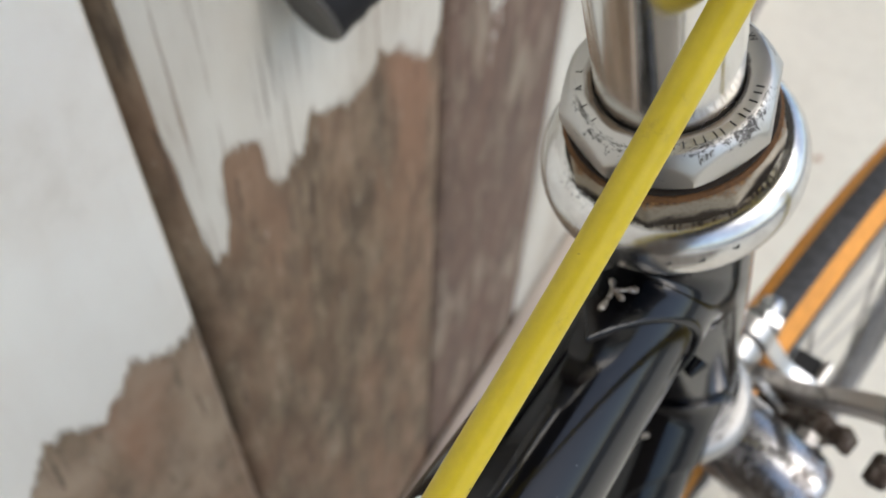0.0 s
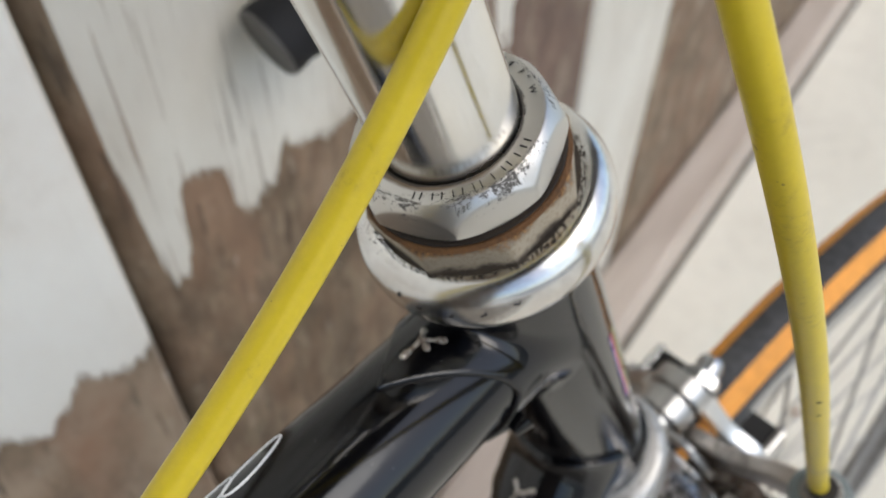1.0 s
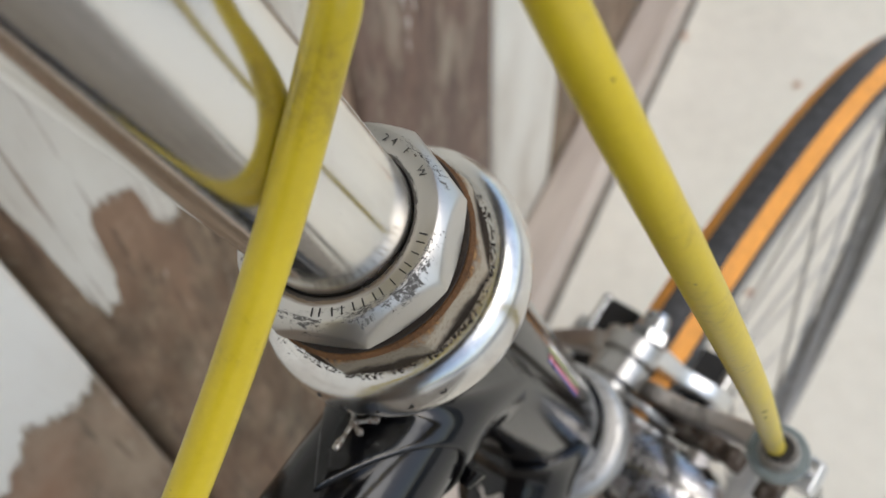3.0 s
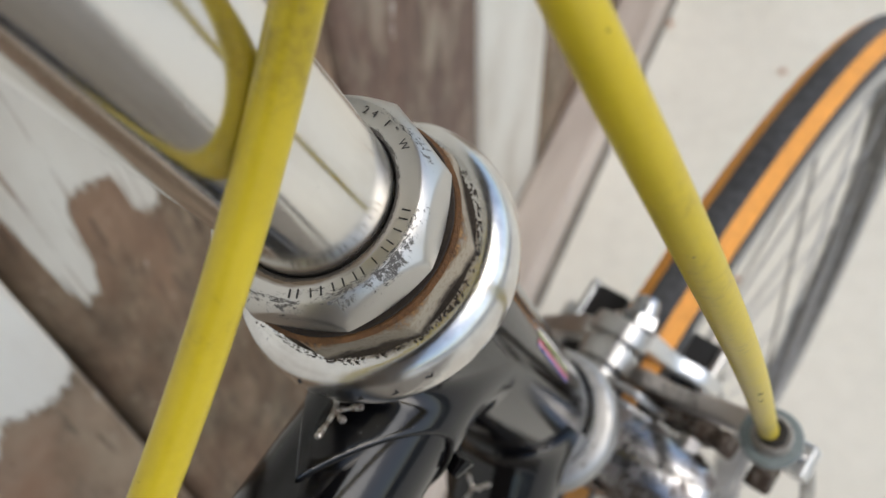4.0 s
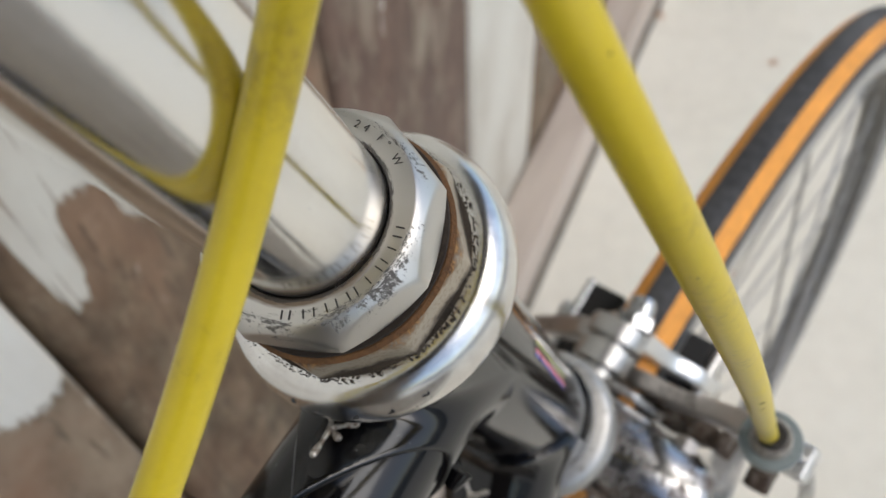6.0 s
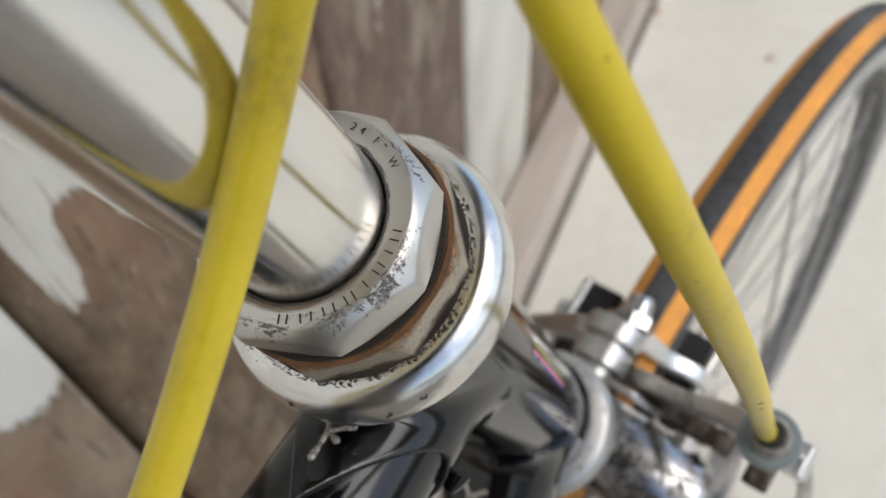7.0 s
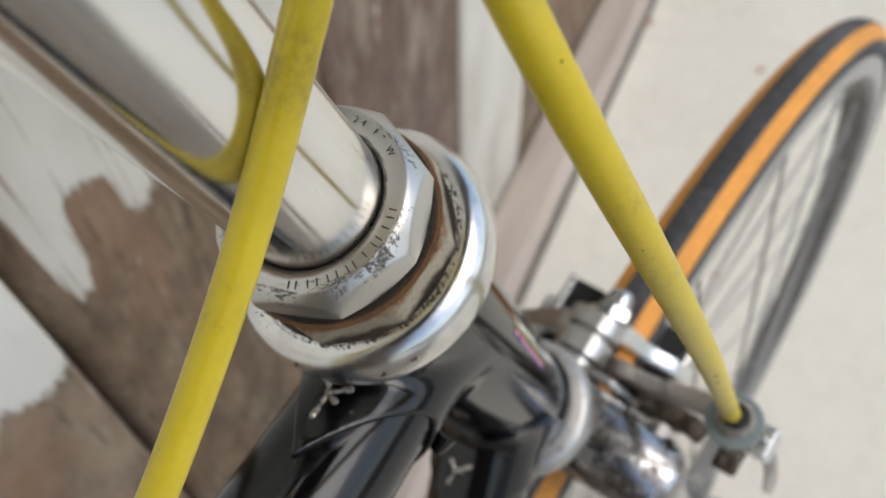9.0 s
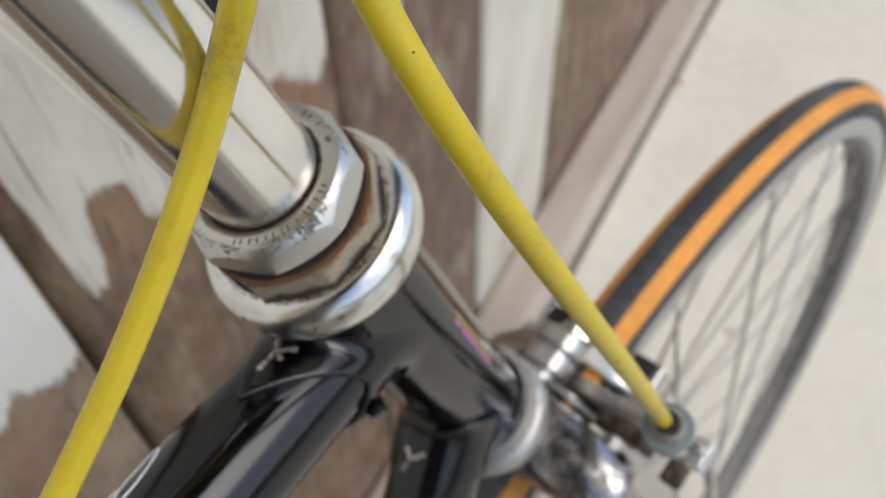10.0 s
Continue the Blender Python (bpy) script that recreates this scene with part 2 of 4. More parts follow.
def scuffed_nut():
    """Satin aluminium, scuffed black along the turned edge and brown with old grease at the bore."""
    n = Nodes("scuffed_aluminium")
    r, turn, z = polar(n)
    along = n.put("ShaderNodeCombineXYZ", {0: n.math("MULTIPLY", n.math("COSINE", turn), 0.0045), 1: n.math("MULTIPLY", n.math("SINE", turn), 0.0045), 2: n.math("MULTIPLY_ADD", z, 1.2, n.math("MULTIPLY", r, 2.0))}).outputs[0]
    fine, patch = n.noise(along, 4200, 6, 0.78), n.noise(along, 330, 3, 0.5)
    ring = n.ramp(n.math("MULTIPLY_ADD", r, 166.67, -2.0), [(0.0, 1.0), (0.05, 0.6), (0.11, 0.12), (0.30, 0.35), (0.45, 0.60), (0.55, 0.55), (0.72, 0.34), (0.80, 0.05), (1.0, 0.0)])
    sum_ = n.math("ADD", n.math("MULTIPLY", fine, 0.50), n.math("ADD", n.math("MULTIPLY", patch, 0.50), n.math("MULTIPLY_ADD", ring, 0.17, n.math("MULTIPLY", n.math("COSINE", n.math("ADD", turn, 0.35)), 0.055))))
    mask = n.ramp(sum_, [(0.652, 0.0), (0.690, 0.9)])
    mask = n.math("MULTIPLY", mask, n.ramp(n.math("MULTIPLY_ADD", r, 166.67, -2.0), [(0.73, 1.0), (0.78, 0.1)]))
    bore = n.ramp(n.math("MULTIPLY_ADD", r, 1000.0, n.math("MULTIPLY_ADD", patch, 2.6, n.math("MULTIPLY_ADD", n.math("COSINE", n.math("ADD", turn, 1.75)), -0.55, -12.95))), [(0.25, 0.9), (1.0, 0.0)])
    tone = n.mix(mask, n.mix(bore, (0.61, 0.59, 0.55), (0.15, 0.095, 0.05)), (0.045, 0.038, 0.032))
    soil = n.math("MAXIMUM", mask, n.math("MULTIPLY", bore, 0.7))
    return n.finish(tone, n.math("ADD", n.math("MULTIPLY_ADD", fine, 0.16, 0.28), n.math("MULTIPLY", soil, 0.4)), n.math("SUBTRACT", 1.0, soil), n.bump(n.math("SUBTRACT", fine, mask), 0.14, 0.0002))


def rusted_race():
    """Tan worn steel facets under an orange rusty upper edge, black crumbs of dirt at the foot."""
    n = Nodes("rusted_race")
    r, turn, z = polar(n)
    at = n.place()
    fine, patch = n.noise(at, 1400, 5, 0.7), n.noise(at, 260, 4, 0.6)
    h = n.math("ADD", n.math("MULTIPLY_ADD", z, 114.3, 2.115), n.math("ADD", n.math("MULTIPLY_ADD", fine, 0.22, -0.11), n.math("MULTIPLY_ADD", patch, 0.4, -0.2)))
    rust, foot = n.ramp(h, [(0.78, 0.0), (0.92, 1.0)]), n.ramp(h, [(0.33, 1.0), (0.50, 0.0)])
    orange = n.ramp(fine, [(0.36, (0.045, 0.024, 0.012)), (0.5, (0.155, 0.078, 0.028)), (0.66, (0.36, 0.20, 0.075))])
    tone = n.mix(foot, n.mix(rust, n.mix(n.ramp(fine, [(0.5, 0.0), (0.7, 0.6)]), (0.40, 0.345, 0.26), (0.17, 0.115, 0.065)), orange), n.mix(fine, (0.020, 0.015, 0.010), (0.085, 0.060, 0.038)))
    dull = n.math("MAXIMUM", rust, foot)
    return n.finish(tone, n.math("MULTIPLY_ADD", dull, 0.40, 0.42), n.math("MULTIPLY_ADD", dull, -0.5, 0.5), n.bump(fine, 0.25, 0.0003))


def cup_metal():
    """Old polished aluminium with soft brushed bands, light pitting and a few brown specks."""
    n = Nodes("polished_aluminium")
    r, turn, z = polar(n)
    at = n.place()
    fine, broad = n.noise(at, 1900, 5, 0.7), n.noise(at, 170, 4, 0.6)
    speck = n.ramp(n.math("ADD", n.math("MULTIPLY", fine, 0.7), n.math("MULTIPLY", broad, 0.3)), [(0.66, 0.0), (0.70, 0.75)])
    tone = n.mix(speck, n.ramp(broad, [(0.35, (0.66, 0.635, 0.60)), (0.6, (0.80, 0.785, 0.75))]), (0.10, 0.07, 0.045))
    return n.finish(tone, n.math("ADD", n.math("MULTIPLY_ADD", broad, 0.20, 0.12), n.math("MULTIPLY", speck, 0.4)), n.math("SUBTRACT", 1.0, speck), n.bump(n.math("ADD", fine, n.math("MULTIPLY", broad, 2.0)), 0.05, 0.0003))


def stem_chrome():
    """Dulled chrome, hazy and faintly soiled just above the nut, with fine specks."""
    n = Nodes("dull_chrome")
    r, turn, z = polar(n)
    at = n.place()
    fine, broad = n.noise(at, 1300, 5, 0.7), n.noise(at, 120, 4, 0.6)
    haze = n.ramp(n.math("ADD", n.math("MULTIPLY", z, 60.0), n.math("MULTIPLY_ADD", broad, 0.3, -0.15)), [(0.0, 1.0), (0.35, 0.45), (0.75, 0.0)])
    speck = n.ramp(fine, [(0.69, 0.0), (0.75, 0.7)])
    smudge = n.ramp(n.noise(n.place((1, 1, 0.35), (4, 4, 1)), 95, 6, 0.65), [(0.46, 0.0), (0.66, 0.65)])
    tone = n.mix(speck, n.mix(smudge, n.mix(haze, (0.86, 0.845, 0.80), (0.70, 0.69, 0.665)), (0.70, 0.665, 0.60)), (0.20, 0.16, 0.11))
    return n.finish(tone, n.math("ADD", n.math("MULTIPLY_ADD", haze, 0.10, 0.105), n.math("MULTIPLY", broad, 0.12)), n.math("MULTIPLY_ADD", speck, -0.8, 1.0), n.bump(broad, 0.04, 0.0004))


def yellow_plastic():
    """Yellow cable housing with grey-brown finger marks and a few dark nicks."""
    n = Nodes("yellow_plastic")
    at = n.place()
    broad, fine, nick = n.noise(at, 75, 5, 0.65), n.noise(at, 900, 4, 0.6), n.noise(n.place((1, 1, 1), (3, 1, 4)), 430, 2, 0.5)
    tone = n.ramp(n.math("ADD", n.math("MULTIPLY", broad, 0.75), n.math("MULTIPLY", fine, 0.25)), [(0.30, (0.36, 0.265, 0.020)), (0.44, (0.56, 0.425, 0.016)), (0.62, (0.62, 0.475, 0.018))])
    tone = n.mix(n.ramp(nick, [(0.75, 0.0), (0.785, 0.8)]), tone, (0.12, 0.075, 0.02))
    return n.finish(tone, n.math("MULTIPLY_ADD", broad, 0.2, 0.27), 0.0, n.bump(fine, 0.03, 0.0005))


BOARD, CONCRETE, SILL = board_paint(), concrete(), sill_wood()
POLISHED, NUT_METAL, RUSTY = cup_metal(), scuffed_nut(), rusted_race()
STEM_METAL = stem_chrome()
SATIN = metal("satin_silver", (0.52, 0.51, 0.485), 0.50, 0.5, (0.16, 0.11, 0.07), 420, 0.60)
CHROME = metal("chrome", (0.50, 0.505, 0.51), 0.24, 0.15, cover=0.68)
RUST = plain("orange_rust", (0.13, 0.060, 0.020), 0.85, 0.6, 1600, 0.5)
GREASE = plain("black_grease", (0.020, 0.016, 0.013), 0.6, 0.5, 1500)
WASHER = metal("greasy_steel", (0.060, 0.046, 0.036), 0.55, 0.95, (0.022, 0.015, 0.010), 600, 0.44)
LEAF = plain("dry_leaf", (0.42, 0.20, 0.09), 0.7, 0.4, 400)
DIRT = plain("packed_dirt", (0.045, 0.034, 0.023), 0.9, 0.6, 2500, 0.6)
REFLECTED_SLAB = plain("reflected_slab_grey", (0.215, 0.195, 0.165), 0.9, 0.4, 90, 0.5)
REFLECTED_STRIP = plain("reflected_strip_dark", (0.075, 0.07, 0.065), 0.85, 0.4, 120, 0.4)
JOINT_DIRT = plain("dusty_joint", (0.16, 0.14, 0.115), 0.9, 0.5, 260, 0.6)
CALIPER = metal("worn_aluminium", (0.55, 0.54, 0.52), 0.36, 0.5, (0.09, 0.07, 0.05), 500, 0.60)
BRIGHT_ARM = metal("bright_aluminium", (0.80, 0.79, 0.77), 0.36, 0.5, (0.12, 0.09, 0.06), 420, 0.62)
DULL_ARM = metal("dull_aluminium", (0.52, 0.49, 0.45), 0.42, 0.55, (0.09, 0.065, 0.045), 380, 0.56)
GRIME_METAL = metal("grimy_steel", (0.22, 0.19, 0.16), 0.45, 0.95, (0.050, 0.030, 0.018), 330, 0.46)
CROWN = metal("tarnished_chrome", (0.46, 0.45, 0.44), 0.22, 0.85, (0.11, 0.065, 0.04), 210, 0.53)
SPOKE = metal("spoke_steel", (0.40, 0.39, 0.375), 0.45, 0.2)
RIM_METAL = metal("rim_aluminium", (0.50, 0.495, 0.48), 0.45, 0.4)
BLACK = gloss("black_enamel", (0.0020, 0.0020, 0.0026), 0.09, 0.0, (0.06, 0.06, 0.06))
ADDED_YARD_WALL = plain("added_yard_wall", (0.74, 0.71, 0.66), 0.9, 0.2, 6, 0.2)
ADDED_EAVE = plain("added_eave", (0.034, 0.029, 0.025), 0.9, 0.4, 60, 0.4)
DARK_WOOD = plain("dark_wood", (0.135, 0.105, 0.08), 0.9, 0.4, 60, 0.4)
STOP = plain("grey_green_alloy", (0.20, 0.23, 0.225), 0.42, 0.3, 500, 0.1)
PINK, BLUE, LIME = (plain(k, c, 0.3, 0.1) for k, c in (("pink_decal", (0.55, 0.10, 0.14)), ("blue_decal", (0.06, 0.06, 0.30)), ("lime_decal", (0.30, 0.33, 0.08))))
YELLOW = yellow_plastic()
TREAD = plain("black_rubber", (0.068, 0.068, 0.070), 0.8, 0.75, 260, 0.8)
WALLS = plain("orange_rubber", (0.74, 0.315, 0.052), 0.65, 0.28, 170, 0.25)
PAD = plain("brake_rubber", (0.018, 0.017, 0.016), 0.75, 0.4, 600, 0.2)
TAPE = plain("black_bar_tape", (0.010, 0.010, 0.011), 0.7, 0.4, 300, 0.3, 0.3)
SILVER_INK = metal("tarnished_badge", (0.50, 0.47, 0.42), 0.38, 0.9, (0.10, 0.06, 0.035), 900, 0.52)
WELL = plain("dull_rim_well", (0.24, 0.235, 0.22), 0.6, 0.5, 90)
PLUG = plain("grey_plug", (0.10, 0.095, 0.088), 0.5, 0.3, 300)
WHITE_INK = plain("white_decal", (0.72, 0.74, 0.76), 0.4, 0.1, 400)
INK = plain("engraved_black", (0.018, 0.016, 0.014), 0.6, 0.4, 900)


# ---- building blocks ----
def part(name, bm, material, parent=None, label="", smooth=True, bevel=0.0):
    mesh = bpy.data.meshes.new(name)
    if smooth:
        for f in bm.faces:
            f.smooth = True
    bm.to_mesh(mesh)
    bm.free()
    mesh.materials.append(material)
    ob = new(name, mesh)
    ob.parent = parent
    if label:
        tagged(ob, label)
    if smooth:
        mesh.set_sharp_from_angle(angle=radians(38))
    if bevel:
        m = ob.modifiers.new("edge", "BEVEL")
        m.width, m.segments, m.limit_method, m.angle_limit = bevel, 2, "ANGLE", radians(30)
    return ob


def lathe(profile, turn, segments=64, closed=False):
    """Spins (height, radius) points round the local z axis and sets them in the world by turn."""
    bm = bmesh.new()
    rings = [[bm.verts.new(turn @ Vector((r * math.cos(a), r * math.sin(a), h))) for a in (2 * math.pi * k / segments for k in range(segments))] for h, r in profile]
    pairs = list(zip(rings, rings[1:])) + ([(rings[-1], rings[0])] if closed else [])
    for lo, hi in pairs:
        for k in range(segments):
            bm.faces.new((lo[k], lo[(k + 1) % segments], hi[(k + 1) % segments], hi[k]))
    if not closed:
        bm.faces.new(rings[0][::-1])
        bm.faces.new(rings[-1])
    bmesh.ops.recalc_face_normals(bm, faces=bm.faces)
    return bm


def sweep(points, radius, sides=16, into=None, flat=1.0, side_hint=None, square=False):
    """A tube through points; radius is a number or a function of 0..1; flat squeezes it across side_hint."""
    bm = into or bmesh.new()
    rings, count = [], len(points)
    ref = Vector(side_hint) if side_hint is not None else None
    for i, p in enumerate(points):
        ahead = (points[min(i + 1, count - 1)] - points[max(i - 1, 0)]).normalized()
        if ref is None:
            ref = ahead.orthogonal()
        u = (ref - ahead * ref.dot(ahead)).normalized()
        if side_hint is None:
            ref = u
        v = ahead.cross(u)
        r = radius(i / (count - 1)) if callable(radius) else radius
        bend = (lambda c: math.copysign(abs(c) ** 0.4, c)) if square else (lambda c: c)
        rings.append([bm.verts.new(p + (u * bend(math.cos(a)) * flat + v * bend(math.sin(a))) * r) for a in (2 * math.pi * (k + 0.5) / sides for k in range(sides))])
    for lo, hi in zip(rings, rings[1:]):
        for k in range(sides):
            bm.faces.new((lo[k], lo[(k + 1) % sides], hi[(k + 1) % sides], hi[k]))
    bm.faces.new(rings[0][::-1])
    bm.faces.new(rings[-1])
    bmesh.ops.recalc_face_normals(bm, faces=bm.faces)
    return bm


def bezier(control, count):
    n = len(control) - 1
    return [sum((Vector(c) * (math.comb(n, i) * (1 - s) ** (n - i) * s**i) for i, c in enumerate(control)), Vector()) for s in (k / count for k in range(count + 1))]


def spline(points, per=8):
    """Catmull-Rom through the points."""
    pts = [Vector(p) for p in points]
    pts = [pts[0] * 2 - pts[1], *pts, pts[-1] * 2 - pts[-2]]
    out = []
    for a, b, c, d in zip(pts, pts[1:], pts[2:], pts[3:]):
        for k in range(per):
            s = k / per
            out.append(0.5 * (2 * b + (c - a) * s + (2 * a - 5 * b + 4 * c - d) * s * s + (3 * b - a - 3 * c + d) * s**3))
    return out + [pts[-2]]


def box(lo, hi, turn=Matrix(), into=None):
    bm = into or bmesh.new()
    size, mid = Vector(hi) - Vector(lo), (Vector(hi) + Vector(lo)) / 2
    bmesh.ops.create_cube(bm, size=1, matrix=turn @ Matrix.Translation(mid) @ Matrix.Diagonal((*size, 1)))
    return bm


def prism(sides, layers, turn, phase=0.0):
    """A many-sided nut from (height, corner radius) layers."""
    bm = bmesh.new()
    rings = [[bm.verts.new(turn @ Vector((r * math.cos(a), r * math.sin(a), h))) for a in (phase + 2 * math.pi * k / sides for k in range(sides))] for h, r in layers]
    for lo, hi in zip(rings, rings[1:]):
        for k in range(sides):
            bm.faces.new((lo[k], lo[(k + 1) % sides], hi[(k + 1) % sides], hi[k]))
    bm.faces.new(rings[0][::-1])
    bm.faces.new(rings[-1])
    bmesh.ops.recalc_face_normals(bm, faces=bm.faces)
    return bm


def axis_turn(origin, up, side):
    """A pose whose z runs along up and whose x lies towards side."""
    z = Vector(up).normalized()
    x = (Vector(side) - z * z.dot(Vector(side))).normalized()
    return Matrix.Translation(origin) @ Matrix((x, z.cross(x), z)).transposed().to_4x4()


# ---- setting ----
bm = bmesh.new()
GROUND = 0.0048
bmesh.ops.create_grid(bm, x_segments=8, y_segments=8, size=150, matrix=Matrix.Translation((0, 0, GROUND)))
tagged(part("ground", bm, CONCRETE), "pale worn concrete paving beside the wall", "ground", kind="structure")

WALL_X = -0.165
wall = tagged(part("wall_west", box((WALL_X - 0.12, -2.2, 0.0), (WALL_X - 0.0172, 6.0, 2.6)), DARK_WOOD, smooth=False),
              "wall of upright weathered boards with peeling white paint", "wall", kind="structure")
joints = [-2.2 + 0.2085 * k for k in range(10)] + [-0.181, 0.0238, 0.2395, 0.4435, 0.6295] + [0.6295 + 0.2085 * k for k in range(1, 26)]
GAPS = {0.0238: 0.0022, 0.2395: 0.0030}


def board(y0, y1, face):
    """An upright board with a broad worn round on one edge and a small one on the other."""
    outline = [(WALL_X - 0.017, y0)] + [(face - 0.011 * (1 - math.sin(t)), y0 + 0.0090 * (1 - math.cos(t))) for t in (math.pi / 2 * k / 7 for k in range(8))]
    outline += [(face - 0.0028 * (1 - math.cos(t)), y1 - 0.0028 * (1 - math.sin(t))) for t in (math.pi / 2 * k / 4 for k in range(5))] + [(WALL_X - 0.017, y1)]
    bm = bmesh.new()
    rings = [[bm.verts.new((x, y, z)) for x, y in outline] for z in (0.02, 2.55)]
    for k in range(len(outline)):
        j = (k + 1) % len(outline)
        bm.faces.new((rings[0][k], rings[0][j], rings[1][j], rings[1][k]))
    bm.faces.new(rings[0][::-1])
    bm.faces.new(rings[1])
    bmesh.ops.recalc_face_normals(bm, faces=bm.faces)
    return bm


for a, b in zip(joints, joints[1:]):
    part("board", board(a + GAPS.get(a, 0.002), b - GAPS.get(b, 0.002), WALL_X + random.uniform(-0.0012, 0.0012)), BOARD, wall)
tagged(part("baseboard", box((WALL_X + 0.002, -2.2, 0.0), (-0.104, 6.0, 0.082)), SILL, smooth=False, bevel=0.007),
       "pinkish brown weathered timber sill along the foot of the wall", "baseboard", kind="structure")

tagged(part("trim", box((-0.1035, -2.2, 0.0), (-0.0940, 6.0, GROUND + 0.002)), JOINT_DIRT, smooth=False), "dark dirt-filled joint between sill and paving", "joint", kind="structure")
# unseen eave, added to block high sky and narrow its reflection
tagged(part("ceiling", box((WALL_X - 0.12, -3.4, 2.604), (0.80, 4.0, 2.70)), ADDED_EAVE, smooth=False), "unseen dark eave over the wall, added to cut off the sky", "ceiling", kind="structure")


def slab(outline, high):
    bm = bmesh.new()
    rings = [[bm.verts.new((x, y, z)) for x, y in outline] for z in (0.0, high)]
    for k in range(len(outline)):
        j = (k + 1) % len(outline)
        bm.faces.new((rings[0][k], rings[0][j], rings[1][j], rings[1][k]))
    bm.faces.new(rings[0][::-1])
    bm.faces.new(rings[1])
    bmesh.ops.recalc_face_normals(bm, faces=bm.faces)
    return bm


# unseen dark slab and strip added behind the camera, to darken the stem's reflection
tagged(part("pavement", slab([(-0.085, -0.08), (-0.085, -1.99), (3.2, -1.99), (3.2, -1.76)], GROUND + 0.006), REFLECTED_SLAB, smooth=False, bevel=0.003), "unseen dark grey slab added to darken the stem reflection", "pavement", kind="structure")
tagged(part("kerb", slab([(-0.085, 0.03), (3.2, -1.65), (3.2, -1.71), (-0.085, -0.03)], GROUND + 0.008), REFLECTED_STRIP, smooth=False, bevel=0.003), "unseen narrow dark strip added to draw a line in the stem reflection", "kerb", kind="structure")

# unseen end wall, added to keep out sky light from behind the camera
tagged(part("added_wall_south", box((WALL_X - 0.12, -2.12, 0.0), (1.1, -2.0, 2.6)), DARK_WOOD, smooth=False), "unseen dark end wall, added to block light from behind", "wall", kind="structure")
# unseen low wall, added to bound the sky mirrored in tube and cup
tagged(part("added_wall_east", box((5.2, -7.0, 0.0), (5.4, 11.0, 1.1)), ADDED_YARD_WALL, smooth=False), "unseen pale wall opposite, added to shape the reflected sky", "wall", kind="structure")

def leaf(x, y, turn, long, label):
    bm = bmesh.new()
    ribs = []
    for k in range(7):
        f = k / 6
        w = 0.36 * math.sin(math.pi * (0.06 + 0.88 * f)) ** 0.8
        lift = 0.10 * math.sin(3 * f + turn)
        ribs.append([bm.verts.new(((f - 0.5) * long, s * w * long, (0.05 + lift * abs(s) + 0.10 * s * s) * long)) for s in (-1, -0.5, 0, 0.5, 1)])
    for one, two in zip(ribs, ribs[1:]):
        for j in range(4):
            bm.faces.new((one[j], one[j + 1], two[j + 1], two[j]))
    ob = part("dry_leaf", bm, LEAF)
    ob.matrix_basis = pose(x, y, GROUND + 0.0005, 0, 0, turn * 57)
    m = ob.modifiers.new("thick", "SOLIDIFY")
    m.thickness = 0.0004
    return tagged(ob, label, "leaf", "leaf scraps on the paving")


leaf(0.120, 0.604, 0.6, 0.011, "small dry orange leaf scrap on the concrete")
leaf(-0.090, 1.036, 2.1, 0.016, "small dry brown leaf scrap beside the timber sill")
leaf(0.095, 0.995, 1.2, 0.014, "small dry brown leaf scrap on the concrete")

# ---- bicycle ----
NUT = Vector((0.0006, 0.0012, 0.8346))          # middle of the top nut's upper face
UP = Vector((-0.167, -0.3075, 1)).normalized()  # steering axis
SWING = 0.2297                                  # how far the wheel is turned from the wall's line
AHEAD = Vector((math.sin(SWING), math.cos(SWING), 0))
AHEAD = (AHEAD - UP * AHEAD.dot(UP)).normalized()
SIDE = AHEAD.cross(UP)
STEER = Matrix.Translation(NUT) @ Matrix((SIDE, AHEAD, UP)).transposed().to_4x4()
WHEEL_UP = Vector((-0.1803, -0.2952, 1)).normalized()
WHEEL_AHEAD = Vector((math.sin(0.2341), math.cos(0.2341), 0))
WHEEL_AHEAD = (WHEEL_AHEAD - WHEEL_UP * WHEEL_AHEAD.dot(WHEEL_UP)).normalized()
AXLE = Vector((-0.0002, 0.0025, 0.8346)) - WHEEL_UP * 0.5371 + WHEEL_AHEAD * 0.0313
bicycle = tagged(new("bicycle"), "black lugged steel racing bicycle leaning against the wall, yellow cables", "bicycle")
BASE = Vector((AXLE.x, AXLE.y, GROUND))
bicycle.location = BASE
HERE = Matrix.Translation(-BASE)
S = HERE @ STEER


def at(*xyz):
    """A place in the steering frame: right, ahead, up."""
    return S @ Vector(xyz)


# headset, from the top down
headset = new("headset")
headset.parent = bicycle
part("dust_seal", lathe([(-0.004, 0.0113), (-0.0007, 0.01135), (-0.0004, 0.0115), (-0.0006, 0.01175), (-0.004, 0.01175)], S), GREASE, headset, "black greasy seal ring round the stem")


